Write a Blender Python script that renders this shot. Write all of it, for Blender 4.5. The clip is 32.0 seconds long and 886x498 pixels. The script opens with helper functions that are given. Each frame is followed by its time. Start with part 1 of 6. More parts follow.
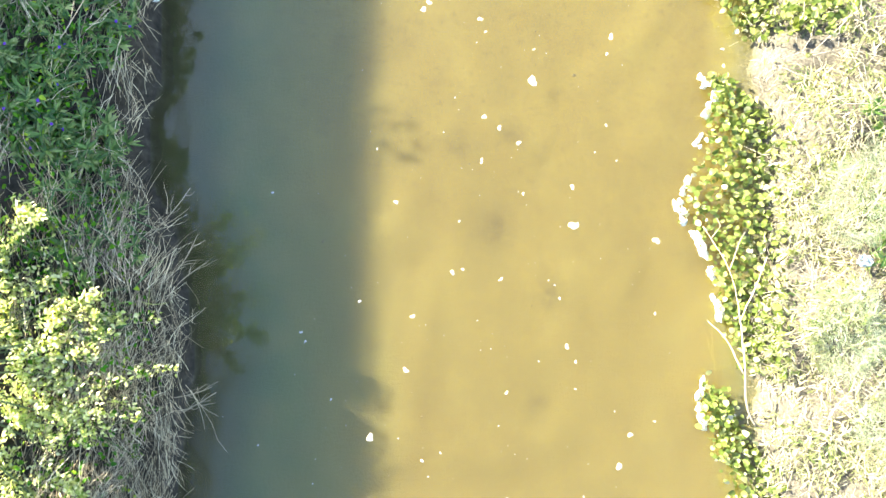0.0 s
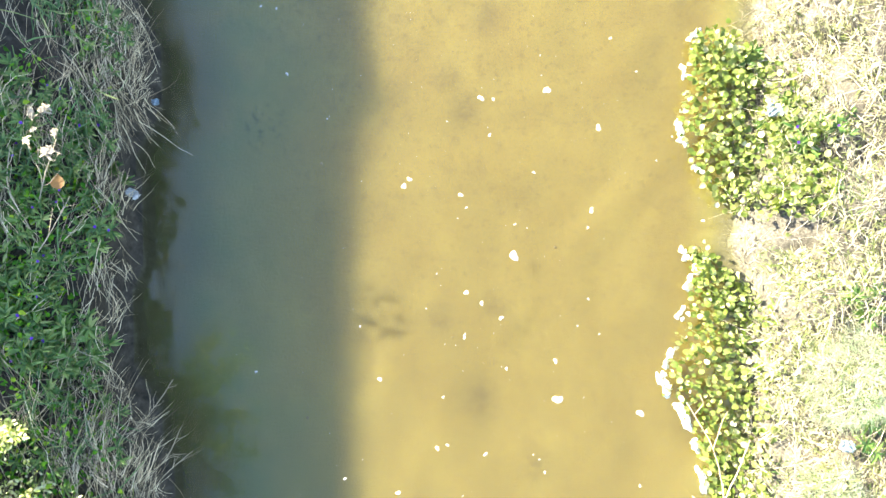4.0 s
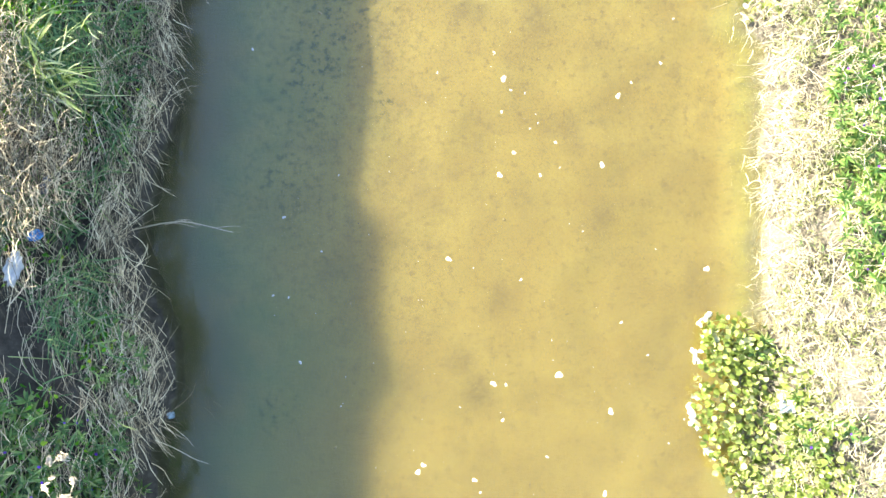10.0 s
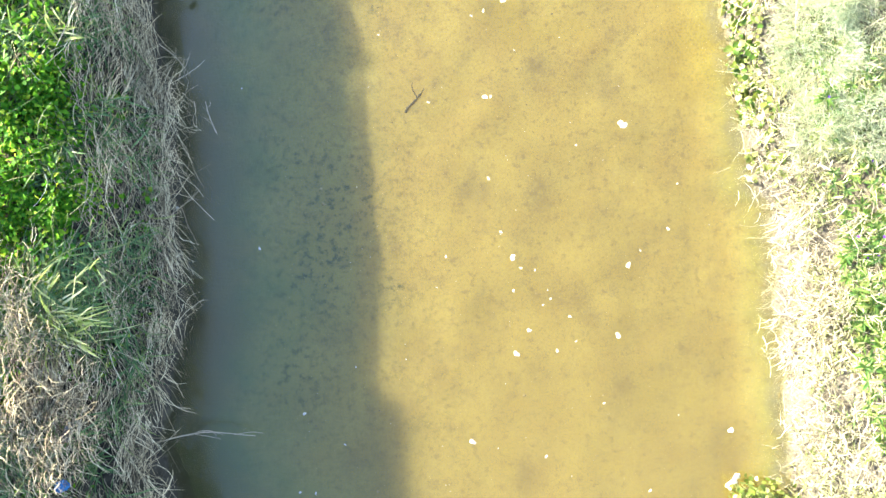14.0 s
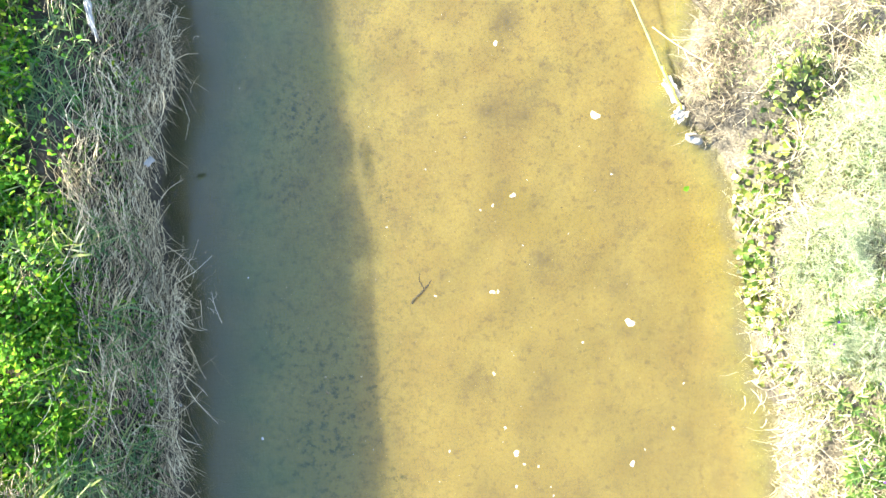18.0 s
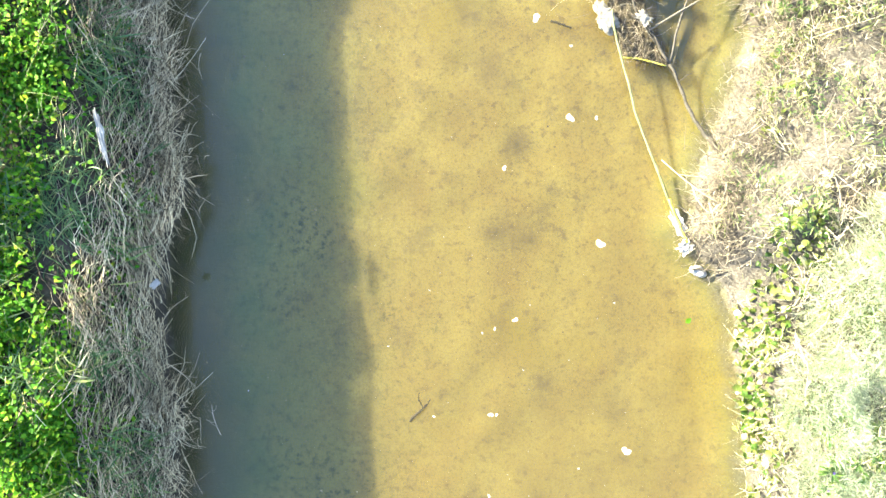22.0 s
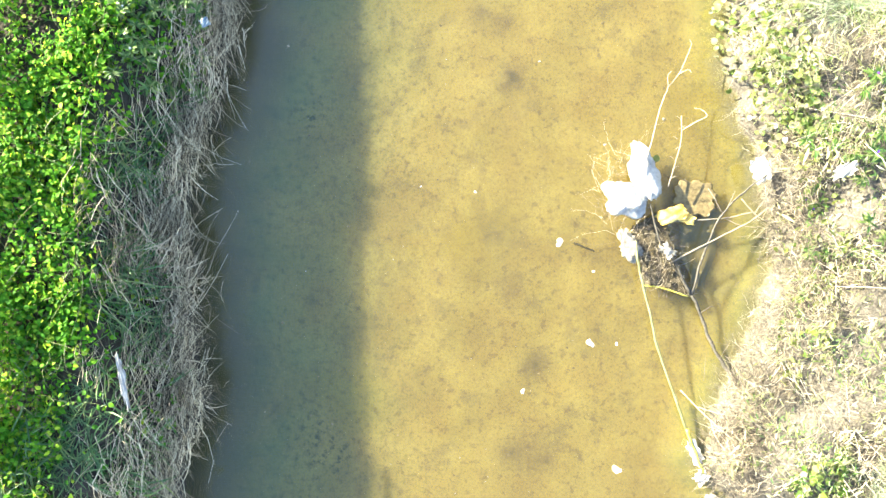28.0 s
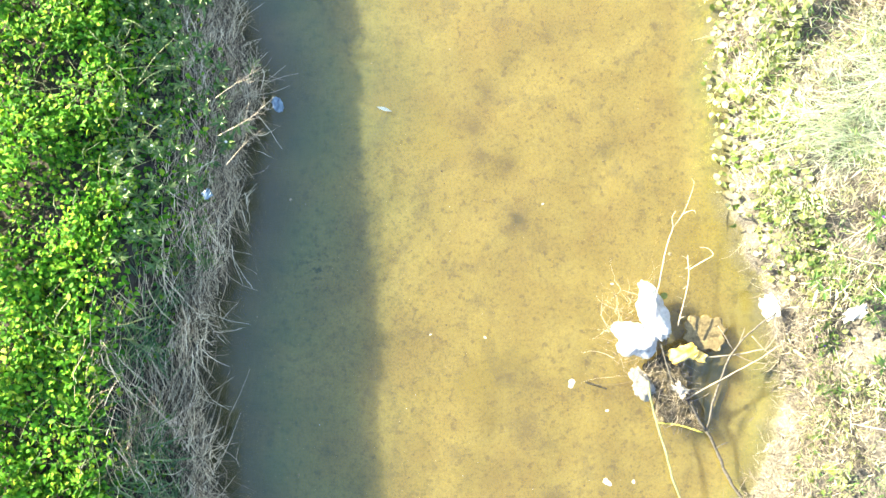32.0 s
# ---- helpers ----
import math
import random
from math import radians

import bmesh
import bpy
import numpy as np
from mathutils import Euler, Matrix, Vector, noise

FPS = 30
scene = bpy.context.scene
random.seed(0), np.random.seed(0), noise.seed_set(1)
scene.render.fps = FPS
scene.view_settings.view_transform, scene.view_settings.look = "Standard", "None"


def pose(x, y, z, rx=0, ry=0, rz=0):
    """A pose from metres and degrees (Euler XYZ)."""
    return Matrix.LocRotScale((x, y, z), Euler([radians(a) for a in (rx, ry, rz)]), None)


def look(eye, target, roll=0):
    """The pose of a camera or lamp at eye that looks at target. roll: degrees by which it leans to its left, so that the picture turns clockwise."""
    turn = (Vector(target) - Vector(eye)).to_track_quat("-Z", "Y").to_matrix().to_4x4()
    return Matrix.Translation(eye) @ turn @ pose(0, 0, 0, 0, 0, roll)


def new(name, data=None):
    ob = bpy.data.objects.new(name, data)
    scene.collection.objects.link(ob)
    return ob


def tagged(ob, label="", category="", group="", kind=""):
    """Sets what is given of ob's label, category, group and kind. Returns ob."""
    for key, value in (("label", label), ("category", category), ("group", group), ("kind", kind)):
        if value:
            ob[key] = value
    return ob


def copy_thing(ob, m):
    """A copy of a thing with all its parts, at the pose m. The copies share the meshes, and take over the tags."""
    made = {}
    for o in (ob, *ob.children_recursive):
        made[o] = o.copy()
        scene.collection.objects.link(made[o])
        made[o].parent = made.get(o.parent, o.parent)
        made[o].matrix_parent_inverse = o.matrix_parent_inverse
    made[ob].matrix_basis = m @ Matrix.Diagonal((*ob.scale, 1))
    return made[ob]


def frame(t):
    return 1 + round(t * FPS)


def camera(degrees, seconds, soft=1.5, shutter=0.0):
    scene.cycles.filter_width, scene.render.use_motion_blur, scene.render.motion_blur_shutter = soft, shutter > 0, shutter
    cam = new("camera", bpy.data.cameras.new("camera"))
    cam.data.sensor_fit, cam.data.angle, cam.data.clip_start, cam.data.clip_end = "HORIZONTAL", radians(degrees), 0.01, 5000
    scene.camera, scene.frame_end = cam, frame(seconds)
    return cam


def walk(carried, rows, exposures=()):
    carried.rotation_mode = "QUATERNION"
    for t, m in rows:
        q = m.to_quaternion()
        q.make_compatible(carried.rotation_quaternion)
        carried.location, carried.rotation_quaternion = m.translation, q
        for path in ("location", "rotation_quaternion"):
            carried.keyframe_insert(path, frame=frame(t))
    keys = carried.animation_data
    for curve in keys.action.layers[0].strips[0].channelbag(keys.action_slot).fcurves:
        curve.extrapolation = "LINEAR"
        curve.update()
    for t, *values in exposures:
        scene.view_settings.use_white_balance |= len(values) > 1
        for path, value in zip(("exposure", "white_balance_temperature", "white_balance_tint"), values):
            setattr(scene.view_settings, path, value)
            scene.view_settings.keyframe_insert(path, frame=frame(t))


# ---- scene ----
cam = camera(70.9, 32.0)
# A level drone flies up the stream and looks straight down; z = 0 is the water.
METRES, EYE, TILT, LEAN, TURN = 9.75, 4.52, -90.0, 0.0, 0.0
ROWS = [
    (0.0, 0.0, 0.0, 0.0, -0.0, 0.0, 0.0),
    (0.5, 0.0012, -0.0001, 0.0113, -0.02, -0.01, 0.01),
    (1.0, 0.003, -0.0004, 0.0252, -0.0, -0.06, 0.27),
    (1.5, 0.005, -0.0005, 0.0408, -0.02, -0.1, 0.48),
    (2.0, 0.0076, -0.0005, 0.0582, 0.02, -0.09, 0.94),
    (2.5, 0.0096, -0.0003, 0.0766, 0.03, -0.12, 0.95),
    (3.0, 0.0119, -0.0004, 0.0953, 0.02, -0.12, 0.95),
    (3.5, 0.0129, -0.0003, 0.1142, -0.0, -0.17, 0.96),
    (5.5, 0.016, -0.0011, 0.1858, -0.04, -0.18, 1.0),
    (6.0, 0.0134, -0.0017, 0.2035, -0.05, -0.2, 1.03),
    (6.5, 0.0127, -0.0022, 0.2212, -0.05, -0.22, 1.31),
    (7.0, 0.0139, -0.0023, 0.2389, -0.05, -0.22, 1.31),
    (7.5, 0.0148, -0.0021, 0.2567, -0.02, -0.23, 1.32),
    (8.0, 0.0142, -0.0021, 0.274, -0.05, -0.23, 1.33),
    (8.5, 0.0133, -0.0024, 0.2914, -0.01, -0.27, 1.34),
    (9.0, 0.0118, -0.0025, 0.3094, -0.04, -0.24, 1.34),
    (9.5, 0.0102, -0.0021, 0.3289, -0.08, -0.26, 1.5),
    (10.0, 0.0091, -0.0018, 0.3472, -0.04, -0.26, 1.75),
    (10.5, 0.0078, -0.0012, 0.3644, -0.08, -0.23, 2.22),
    (11.0, 0.0085, -0.0008, 0.3813, -0.1, -0.26, 3.41),
    (11.5, 0.0106, -0.001, 0.3984, -0.06, -0.26, 4.09),
    (12.0, 0.0115, -0.0012, 0.4156, -0.06, -0.25, 4.39),
    (12.5, 0.012, -0.0012, 0.4332, -0.06, -0.25, 4.84),
    (13.0, 0.0104, -0.0007, 0.4506, -0.12, -0.26, 5.79),
    (13.5, 0.0092, -0.0004, 0.468, -0.05, -0.28, 6.44),
    (14.0, 0.0069, -0.0, 0.4856, -0.12, -0.34, 6.44),
    (14.5, 0.0068, 0.0001, 0.503, -0.05, -0.36, 6.1),
    (16.5, 0.01, 0.002, 0.5782, -0.02, -0.45, 5.44),
    (17.0, 0.0126, 0.0027, 0.5969, -0.03, -0.44, 5.1),
    (17.5, 0.0157, 0.0032, 0.615, -0.03, -0.43, 5.11),
    (18.0, 0.0177, 0.0032, 0.6303, -0.04, -0.45, 5.11),
    (18.5, 0.0195, 0.0029, 0.6428, 0.03, -0.44, 4.48),
    (19.0, 0.0194, 0.0029, 0.6538, -0.0, -0.43, 3.86),
    (19.5, 0.0195, 0.0027, 0.6639, 0.02, -0.43, 3.41),
    (20.0, 0.0201, 0.0028, 0.6736, 0.01, -0.47, 2.74),
    (20.5, 0.0205, 0.0022, 0.6837, -0.05, -0.49, 2.67),
    (21.0, 0.0218, 0.002, 0.6953, -0.05, -0.5, 2.68),
    (21.5, 0.0216, 0.002, 0.7078, -0.05, -0.5, 2.69),
    (22.0, 0.0215, 0.0022, 0.721, -0.03, -0.54, 2.69),
    (22.5, 0.02, 0.0023, 0.7329, -0.05, -0.52, 2.7),
    (23.0, 0.0175, 0.0027, 0.7445, -0.09, -0.56, 2.59),
    (23.5, 0.0144, 0.0029, 0.756, -0.05, -0.59, 1.77),
    (24.0, 0.0118, 0.003, 0.7693, -0.14, -0.65, 1.03),
    (24.5, 0.011, 0.0034, 0.7832, -0.17, -0.62, 0.88),
    (25.0, 0.0118, 0.0039, 0.7978, -0.17, -0.66, 0.87),
    (25.5, 0.012, 0.0044, 0.8122, -0.17, -0.68, 0.87),
    (27.5, 0.0141, 0.0045, 0.8705, 0.04, -0.71, 0.91),
    (28.0, 0.0131, 0.0047, 0.8868, 0.07, -0.79, 0.92),
    (28.5, 0.0119, 0.0049, 0.9013, 0.07, -0.74, 1.09),
    (29.0, 0.0114, 0.0048, 0.916, 0.1, -0.78, 1.36),
    (29.5, 0.0106, 0.005, 0.9301, 0.1, -0.77, 1.94),
    (30.0, 0.01, 0.0053, 0.9445, 0.09, -0.78, 2.1),
    (30.5, 0.0102, 0.0058, 0.9584, 0.05, -0.74, 2.13),
    (31.0, 0.0103, 0.0063, 0.972, 0.05, -0.78, 2.34),
    (31.5, 0.0103, 0.0064, 0.9843, 0.01, -0.83, 2.97),
    (32.0, 0.0108, 0.0065, 0.9959, 0.01, -0.86, 3.76),
]
EXPOSURE = 3.03
walk(cam, [(t, pose(0, 0, EYE, TILT, LEAN, TURN) @ pose(METRES * x, METRES * y, METRES * z, 90 + pitch, roll, yaw)) for t, x, y, z, yaw, pitch, roll in ROWS],
     exposures=[(0.0, EXPOSURE), (32.0, EXPOSURE)])

# ---- light: a low sun over the bank on the near side, clear sky ----
SUN_EL, SUN_AZ = radians(19.0), radians(148.0)  # azimuth counted from +x towards +y
SUN_DIR = Vector((math.cos(SUN_EL) * math.cos(SUN_AZ), math.cos(SUN_EL) * math.sin(SUN_AZ), math.sin(SUN_EL)))
SLOPE = math.tan(SUN_EL) / -math.cos(SUN_AZ)  # drop of the shadow plane per metre of x
DRIFT = math.sin(SUN_AZ) / math.cos(SUN_AZ)  # run of a shadow in y per metre of x
world = bpy.data.worlds.new("sky")
scene.world = world
world.use_nodes = True
sky = world.node_tree.nodes.new("ShaderNodeTexSky")
sky.sky_type, sky.sun_disc = "NISHITA", False
sky.sun_elevation, sky.sun_rotation = SUN_EL, radians(90) - SUN_AZ
world.node_tree.nodes["Background"].inputs["Strength"].default_value = 0.1
world.node_tree.links.new(sky.outputs[0], world.node_tree.nodes["Background"].inputs["Color"])
sun = new("sun", bpy.data.lights.new("sun", "SUN"))
sun.data.energy, sun.data.angle, sun.data.color = 5.0, radians(0.55), (1.0, 0.90, 0.63)
sun.matrix_world = look(SUN_DIR * 30, (0, 0, 0))

# ---- materials ----
def shader(name):
    m = bpy.data.materials.new(name)
    m.use_nodes = True
    nt = m.node_tree
    return m, nt, nt.nodes, nt.links, nt.nodes["Principled BSDF"]


def add(nt, kind, **values):
    n = nt.nodes.new(kind)
    for key, value in values.items():
        n.inputs[key.replace("_", " ")].default_value = value
    return n


def ramp(nt, source, stops):
    r = nt.nodes.new("ShaderNodeValToRGB")
    e = r.color_ramp.elements
    while len(e) < len(stops):
        e.new(0.5)
    for el, (p, c) in zip(e, stops):
        el.position, el.color = p, (*c, 1)
    nt.links.new(source, r.inputs[0])
    return r.outputs[0]


def mixed(nt, fac, a, b, blend="MIX"):
    m = nt.nodes.new("ShaderNodeMix")
    m.data_type, m.blend_type = "RGBA", blend
    for socket, v in ((m.inputs[0], fac), (m.inputs[6], a), (m.inputs[7], b)):
        if isinstance(v, (int, float)):
            socket.default_value = v
        elif isinstance(v, tuple):
            socket.default_value = (*v, 1)
        else:
            nt.links.new(v, socket)
    return m.outputs[2]


def spots(nt, scale, detail=4, rough=0.55, stretch=None):
    """Noise in metres of the world."""
    g = nt.nodes.new("ShaderNodeNewGeometry")
    source = g.outputs["Position"]
    if stretch:
        mp = nt.nodes.new("ShaderNodeMapping")
        mp.inputs["Scale"].default_value = stretch
        nt.links.new(source, mp.inputs["Vector"])
        source = mp.outputs[0]
    n = add(nt, "ShaderNodeTexNoise", Scale=scale, Detail=detail, Roughness=rough)
    nt.links.new(source, n.inputs["Vector"])
    return n.outputs["Fac"]


def bumped(nt, bsdf, height, distance, strength=1.0):
    b = add(nt, "ShaderNodeBump", Strength=strength, Distance=distance)
    nt.links.new(height, b.inputs["Height"])
    nt.links.new(b.outputs[0], bsdf.inputs["Normal"])


def plant_mat(name, stops, rough=0.5, through_light=0.35, grain=60, spec=0.4, single=False):
    """Leaves or stems: a colour of its own for each island, blotches, light through the blade."""
    m, nt, nodes, links, p = shader(name)
    g = nodes.new("ShaderNodeObjectInfo" if single else "ShaderNodeNewGeometry")
    own = ramp(nt, g.outputs["Random" if single else "Random Per Island"], stops)
    big = ramp(nt, spots(nt, 3.0, 3), [(0.3, (0.72, 0.74, 0.72)), (0.7, (1.15, 1.12, 1.05))])
    fine = ramp(nt, spots(nt, grain, 3), [(0.3, (0.78, 0.78, 0.78)), (0.7, (1.12, 1.12, 1.12))])
    col = mixed(nt, 1.0, mixed(nt, 1.0, own, big, "MULTIPLY"), fine, "MULTIPLY")
    links.new(col, p.inputs["Base Color"])
    p.inputs["Roughness"].default_value = rough
    p.inputs["Specular IOR Level"].default_value = spec
    if through_light:
        t = nodes.new("ShaderNodeBsdfTranslucent")
        links.new(mixed(nt, 1.0, col, (1.25, 1.2, 0.6), "MULTIPLY"), t.inputs["Color"])
        mx = nodes.new("ShaderNodeMixShader")
        mx.inputs[0].default_value = through_light
        links.new(p.outputs[0], mx.inputs[1])
        links.new(t.outputs[0], mx.inputs[2])
        links.new(mx.outputs[0], nodes["Material Output"].inputs["Surface"])
    return m


def thing_mat(name, a, b, scale=25, rough=0.6, spec=0.4, through_light=0.0, bump=0.0):
    """A plain surface between two colours, with fine relief."""
    m, nt, nodes, links, p = shader(name)
    n = spots(nt, scale, 5)
    col = ramp(nt, n, [(0.32, a), (0.68, b)])
    links.new(col, p.inputs["Base Color"])
    p.inputs["Roughness"].default_value = rough
    p.inputs["Specular IOR Level"].default_value = spec
    if bump:
        bumped(nt, p, spots(nt, scale * 2, 4), bump)
    if through_light:
        t = nodes.new("ShaderNodeBsdfTranslucent")
        links.new(col, t.inputs["Color"])
        mx = nodes.new("ShaderNodeMixShader")
        mx.inputs[0].default_value = through_light
        links.new(p.outputs[0], mx.inputs[1])
        links.new(t.outputs[0], mx.inputs[2])
        links.new(mx.outputs[0], nodes["Material Output"].inputs["Surface"])
    return m


def ground_mat():
    """Damp dark soil on one bank, dry litter on the other; sand, silt and algae on the stream bed, and shade painted
    along the dark bank.
    """
    m, nt, nodes, links, p = shader("soil_and_sand")
    soil = ramp(nt, spots(nt, 14, 6, 0.65), [(0.3, (0.016, 0.013, 0.010)), (0.55, (0.045, 0.038, 0.030)), (0.8, (0.10, 0.085, 0.068))])
    dry = ramp(nt, spots(nt, 70, 5, 0.7), [(0.3, (0.035, 0.031, 0.026)), (0.5, (0.10, 0.091, 0.077)), (0.72, (0.24, 0.22, 0.185))])
    sand = ramp(nt, spots(nt, 2.2, 5), [(0.3, (0.182, 0.135, 0.036)), (0.52, (0.218, 0.171, 0.046)), (0.75, (0.256, 0.206, 0.059))])
    grain = ramp(nt, spots(nt, 55, 6, 0.75), [(0.32, (0.62, 0.6, 0.56)), (0.5, (1, 1, 1)), (0.72, (1.22, 1.2, 1.15))])
    sand = mixed(nt, 0.85, sand, grain, "MULTIPLY")
    weed = ramp(nt, spots(nt, 5.5, 5, 0.62), [(0.54, (0, 0, 0)), (0.66, (1, 1, 1))])
    fleck = ramp(nt, spots(nt, 17, 3, 0.6), [(0.57, (0, 0, 0)), (0.67, (1, 1, 1))])
    sand = mixed(nt, 0.32, sand, mixed(nt, weed, sand, (0.07, 0.058, 0.035)))
    sand = mixed(nt, 0.4, sand, mixed(nt, fleck, sand, (0.06, 0.046, 0.028)))
    moss = ramp(nt, spots(nt, 0.9, 2), [(0.6, (0, 0, 0)), (0.75, (1, 1, 1))])
    sand = mixed(nt, 0.5, sand, mixed(nt, moss, sand, (0.20, 0.155, 0.014)))
    g = nodes.new("ShaderNodeNewGeometry")
    xyz = nodes.new("ShaderNodeSeparateXYZ")
    links.new(g.outputs["Position"], xyz.inputs[0])
    down = nodes.new("ShaderNodeMapRange")
    down.inputs["From Min"].default_value, down.inputs["From Max"].default_value = -1.0, 7.5
    down.inputs["To Min"].default_value, down.inputs["To Max"].default_value = 0.92, 0.0
    links.new(xyz.outputs["Y"], down.inputs["Value"])
    mud = ramp(nt, spots(nt, 1.6, 4, 0.5, (1.0, 0.6, 1.0)), [(0.3, (0.182, 0.139, 0.037)), (0.6, (0.218, 0.172, 0.048)), (0.8, (0.241, 0.197, 0.055))])
    sand = mixed(nt, down.outputs[0], sand, mud)
    # green-dark of the shaded water painted into the bed; olive algae at right shore
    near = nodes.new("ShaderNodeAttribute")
    near.attribute_name = "murk"
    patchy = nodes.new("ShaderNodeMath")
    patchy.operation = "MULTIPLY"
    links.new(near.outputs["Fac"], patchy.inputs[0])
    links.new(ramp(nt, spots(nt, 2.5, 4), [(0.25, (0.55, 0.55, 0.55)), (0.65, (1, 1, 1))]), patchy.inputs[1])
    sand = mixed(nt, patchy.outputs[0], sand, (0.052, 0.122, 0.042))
    smudge = nodes.new("ShaderNodeAttribute")
    smudge.attribute_name = "smudge"
    cloud = nodes.new("ShaderNodeMath")
    cloud.operation = "MULTIPLY"
    links.new(smudge.outputs["Fac"], cloud.inputs[0])
    links.new(ramp(nt, spots(nt, 9, 5, 0.6), [(0.3, (0.2, 0.2, 0.2)), (0.6, (1, 1, 1))]), cloud.inputs[1])
    sand = mixed(nt, cloud.outputs[0], sand, (0.075, 0.058, 0.026))
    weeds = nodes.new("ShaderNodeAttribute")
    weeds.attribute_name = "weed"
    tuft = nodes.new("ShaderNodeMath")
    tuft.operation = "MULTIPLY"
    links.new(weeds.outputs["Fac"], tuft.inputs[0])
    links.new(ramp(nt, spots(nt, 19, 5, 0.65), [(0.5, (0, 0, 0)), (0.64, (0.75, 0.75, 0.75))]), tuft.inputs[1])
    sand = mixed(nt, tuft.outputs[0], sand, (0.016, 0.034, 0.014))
    # dark strip of the bank's reflection and shade, painted into the bed colour
    bank_shade = nodes.new("ShaderNodeAttribute")
    bank_shade.attribute_name = "bank_shade"
    sand = mixed(nt, bank_shade.outputs["Fac"], sand, mixed(nt, 1.0, (0.062, 0.048, 0.022), grain, "MULTIPLY"))
    algae = nodes.new("ShaderNodeAttribute")
    algae.attribute_name = "algae"
    sand = mixed(nt, algae.outputs["Fac"], sand, mixed(nt, 1.0, (0.19, 0.145, 0.012), grain, "MULTIPLY"))
    up = nodes.new("ShaderNodeMapRange")
    up.inputs["From Min"].default_value, up.inputs["From Max"].default_value = -0.02, 0.012
    links.new(xyz.outputs["Z"], up.inputs["Value"])
    side = nodes.new("ShaderNodeMapRange")
    side.inputs["From Min"].default_value, side.inputs["From Max"].default_value = 1.6, 1.7
    links.new(xyz.outputs["X"], side.inputs["Value"])
    links.new(mixed(nt, up.outputs[0], sand, mixed(nt, side.outputs[0], soil, dry)), p.inputs["Base Color"])
    cloudy = nodes.new("ShaderNodeMapRange")
    cloudy.inputs["From Min"].default_value, cloudy.inputs["From Max"].default_value = -0.02, 0.0
    cloudy.inputs["To Min"].default_value, cloudy.inputs["To Max"].default_value = 1.0, 0.0
    links.new(xyz.outputs["Z"], cloudy.inputs["Value"])
    links.new(cloudy.outputs[0], p.inputs["Subsurface Weight"])
    p.inputs["Subsurface Radius"].default_value = (0.8, 0.7, 0.5)
    p.inputs["Subsurface Scale"].default_value = 1.0
    p.inputs["Roughness"].default_value = 0.85
    p.inputs["Specular IOR Level"].default_value = 0.25
    bumped(nt, p, spots(nt, 40, 6, 0.7), 0.006)
    return m


def water_mat():
    """Still water, cloudy with silt where the stream is slow, clearing further up."""
    m, nt, nodes, links, p = shader("silty_water")
    nodes.remove(p)
    g = nodes.new("ShaderNodeNewGeometry")
    xyz = nodes.new("ShaderNodeSeparateXYZ")
    links.new(g.outputs["Position"], xyz.inputs[0])
    far = nodes.new("ShaderNodeMapRange")
    far.inputs["From Min"].default_value, far.inputs["From Max"].default_value = -1.0, 8.0
    far.inputs["To Min"].default_value, far.inputs["To Max"].default_value = 0.14, 0.05
    links.new(xyz.outputs["Y"], far.inputs["Value"])
    cloud = nodes.new("ShaderNodeMath")
    cloud.operation = "MULTIPLY_ADD"
    links.new(spots(nt, 1.1, 3, 0.5, (1.0, 0.55, 1.0)), cloud.inputs[0])
    cloud.inputs[1].default_value = 0.1
    total = nodes.new("ShaderNodeMath")
    total.operation = "ADD"
    total.use_clamp = True
    cloud.inputs[2].default_value = -0.05
    links.new(far.outputs[0], total.inputs[0])
    links.new(cloud.outputs[0], total.inputs[1])
    clear = nodes.new("ShaderNodeBsdfTransparent")
    clear.inputs["Color"].default_value = (0.99, 0.985, 0.95, 1)
    murk = nodes.new("ShaderNodeBsdfDiffuse")
    links.new(ramp(nt, spots(nt, 0.8, 3), [(0.35, (0.165, 0.132, 0.043)), (0.65, (0.179, 0.145, 0.048))]), murk.inputs["Color"])
    body = nodes.new("ShaderNodeMixShader")
    links.new(total.outputs[0], body.inputs[0])
    links.new(clear.outputs[0], body.inputs[1])
    links.new(murk.outputs[0], body.inputs[2])
    gloss = nodes.new("ShaderNodeBsdfGlossy")
    gloss.inputs["Roughness"].default_value = 0.03
    face = nodes.new("ShaderNodeLayerWeight")
    face.inputs["Blend"].default_value = 0.5
    steep = nodes.new("ShaderNodeMath")
    steep.operation = "POWER"
    steep.inputs[1].default_value = 5.0
    links.new(face.outputs["Facing"], steep.inputs[0])
    fres = nodes.new("ShaderNodeMath")
    fres.operation = "MULTIPLY_ADD"
    fres.inputs[1].default_value, fres.inputs[2].default_value = 0.9, 0.071
    links.new(steep.outputs[0], fres.inputs[0])
    b = add(nt, "ShaderNodeBump", Strength=0.25, Distance=0.004)
    links.new(spots(nt, 6, 2), b.inputs["Height"])
    links.new(b.outputs[0], gloss.inputs["Normal"])
    top = nodes.new("ShaderNodeMixShader")
    links.new(fres.outputs[0], top.inputs[0])
    links.new(body.outputs[0], top.inputs[1])
    links.new(gloss.outputs[0], top.inputs[2])
    links.new(top.outputs[0], nodes["Material Output"].inputs["Surface"])
    return m


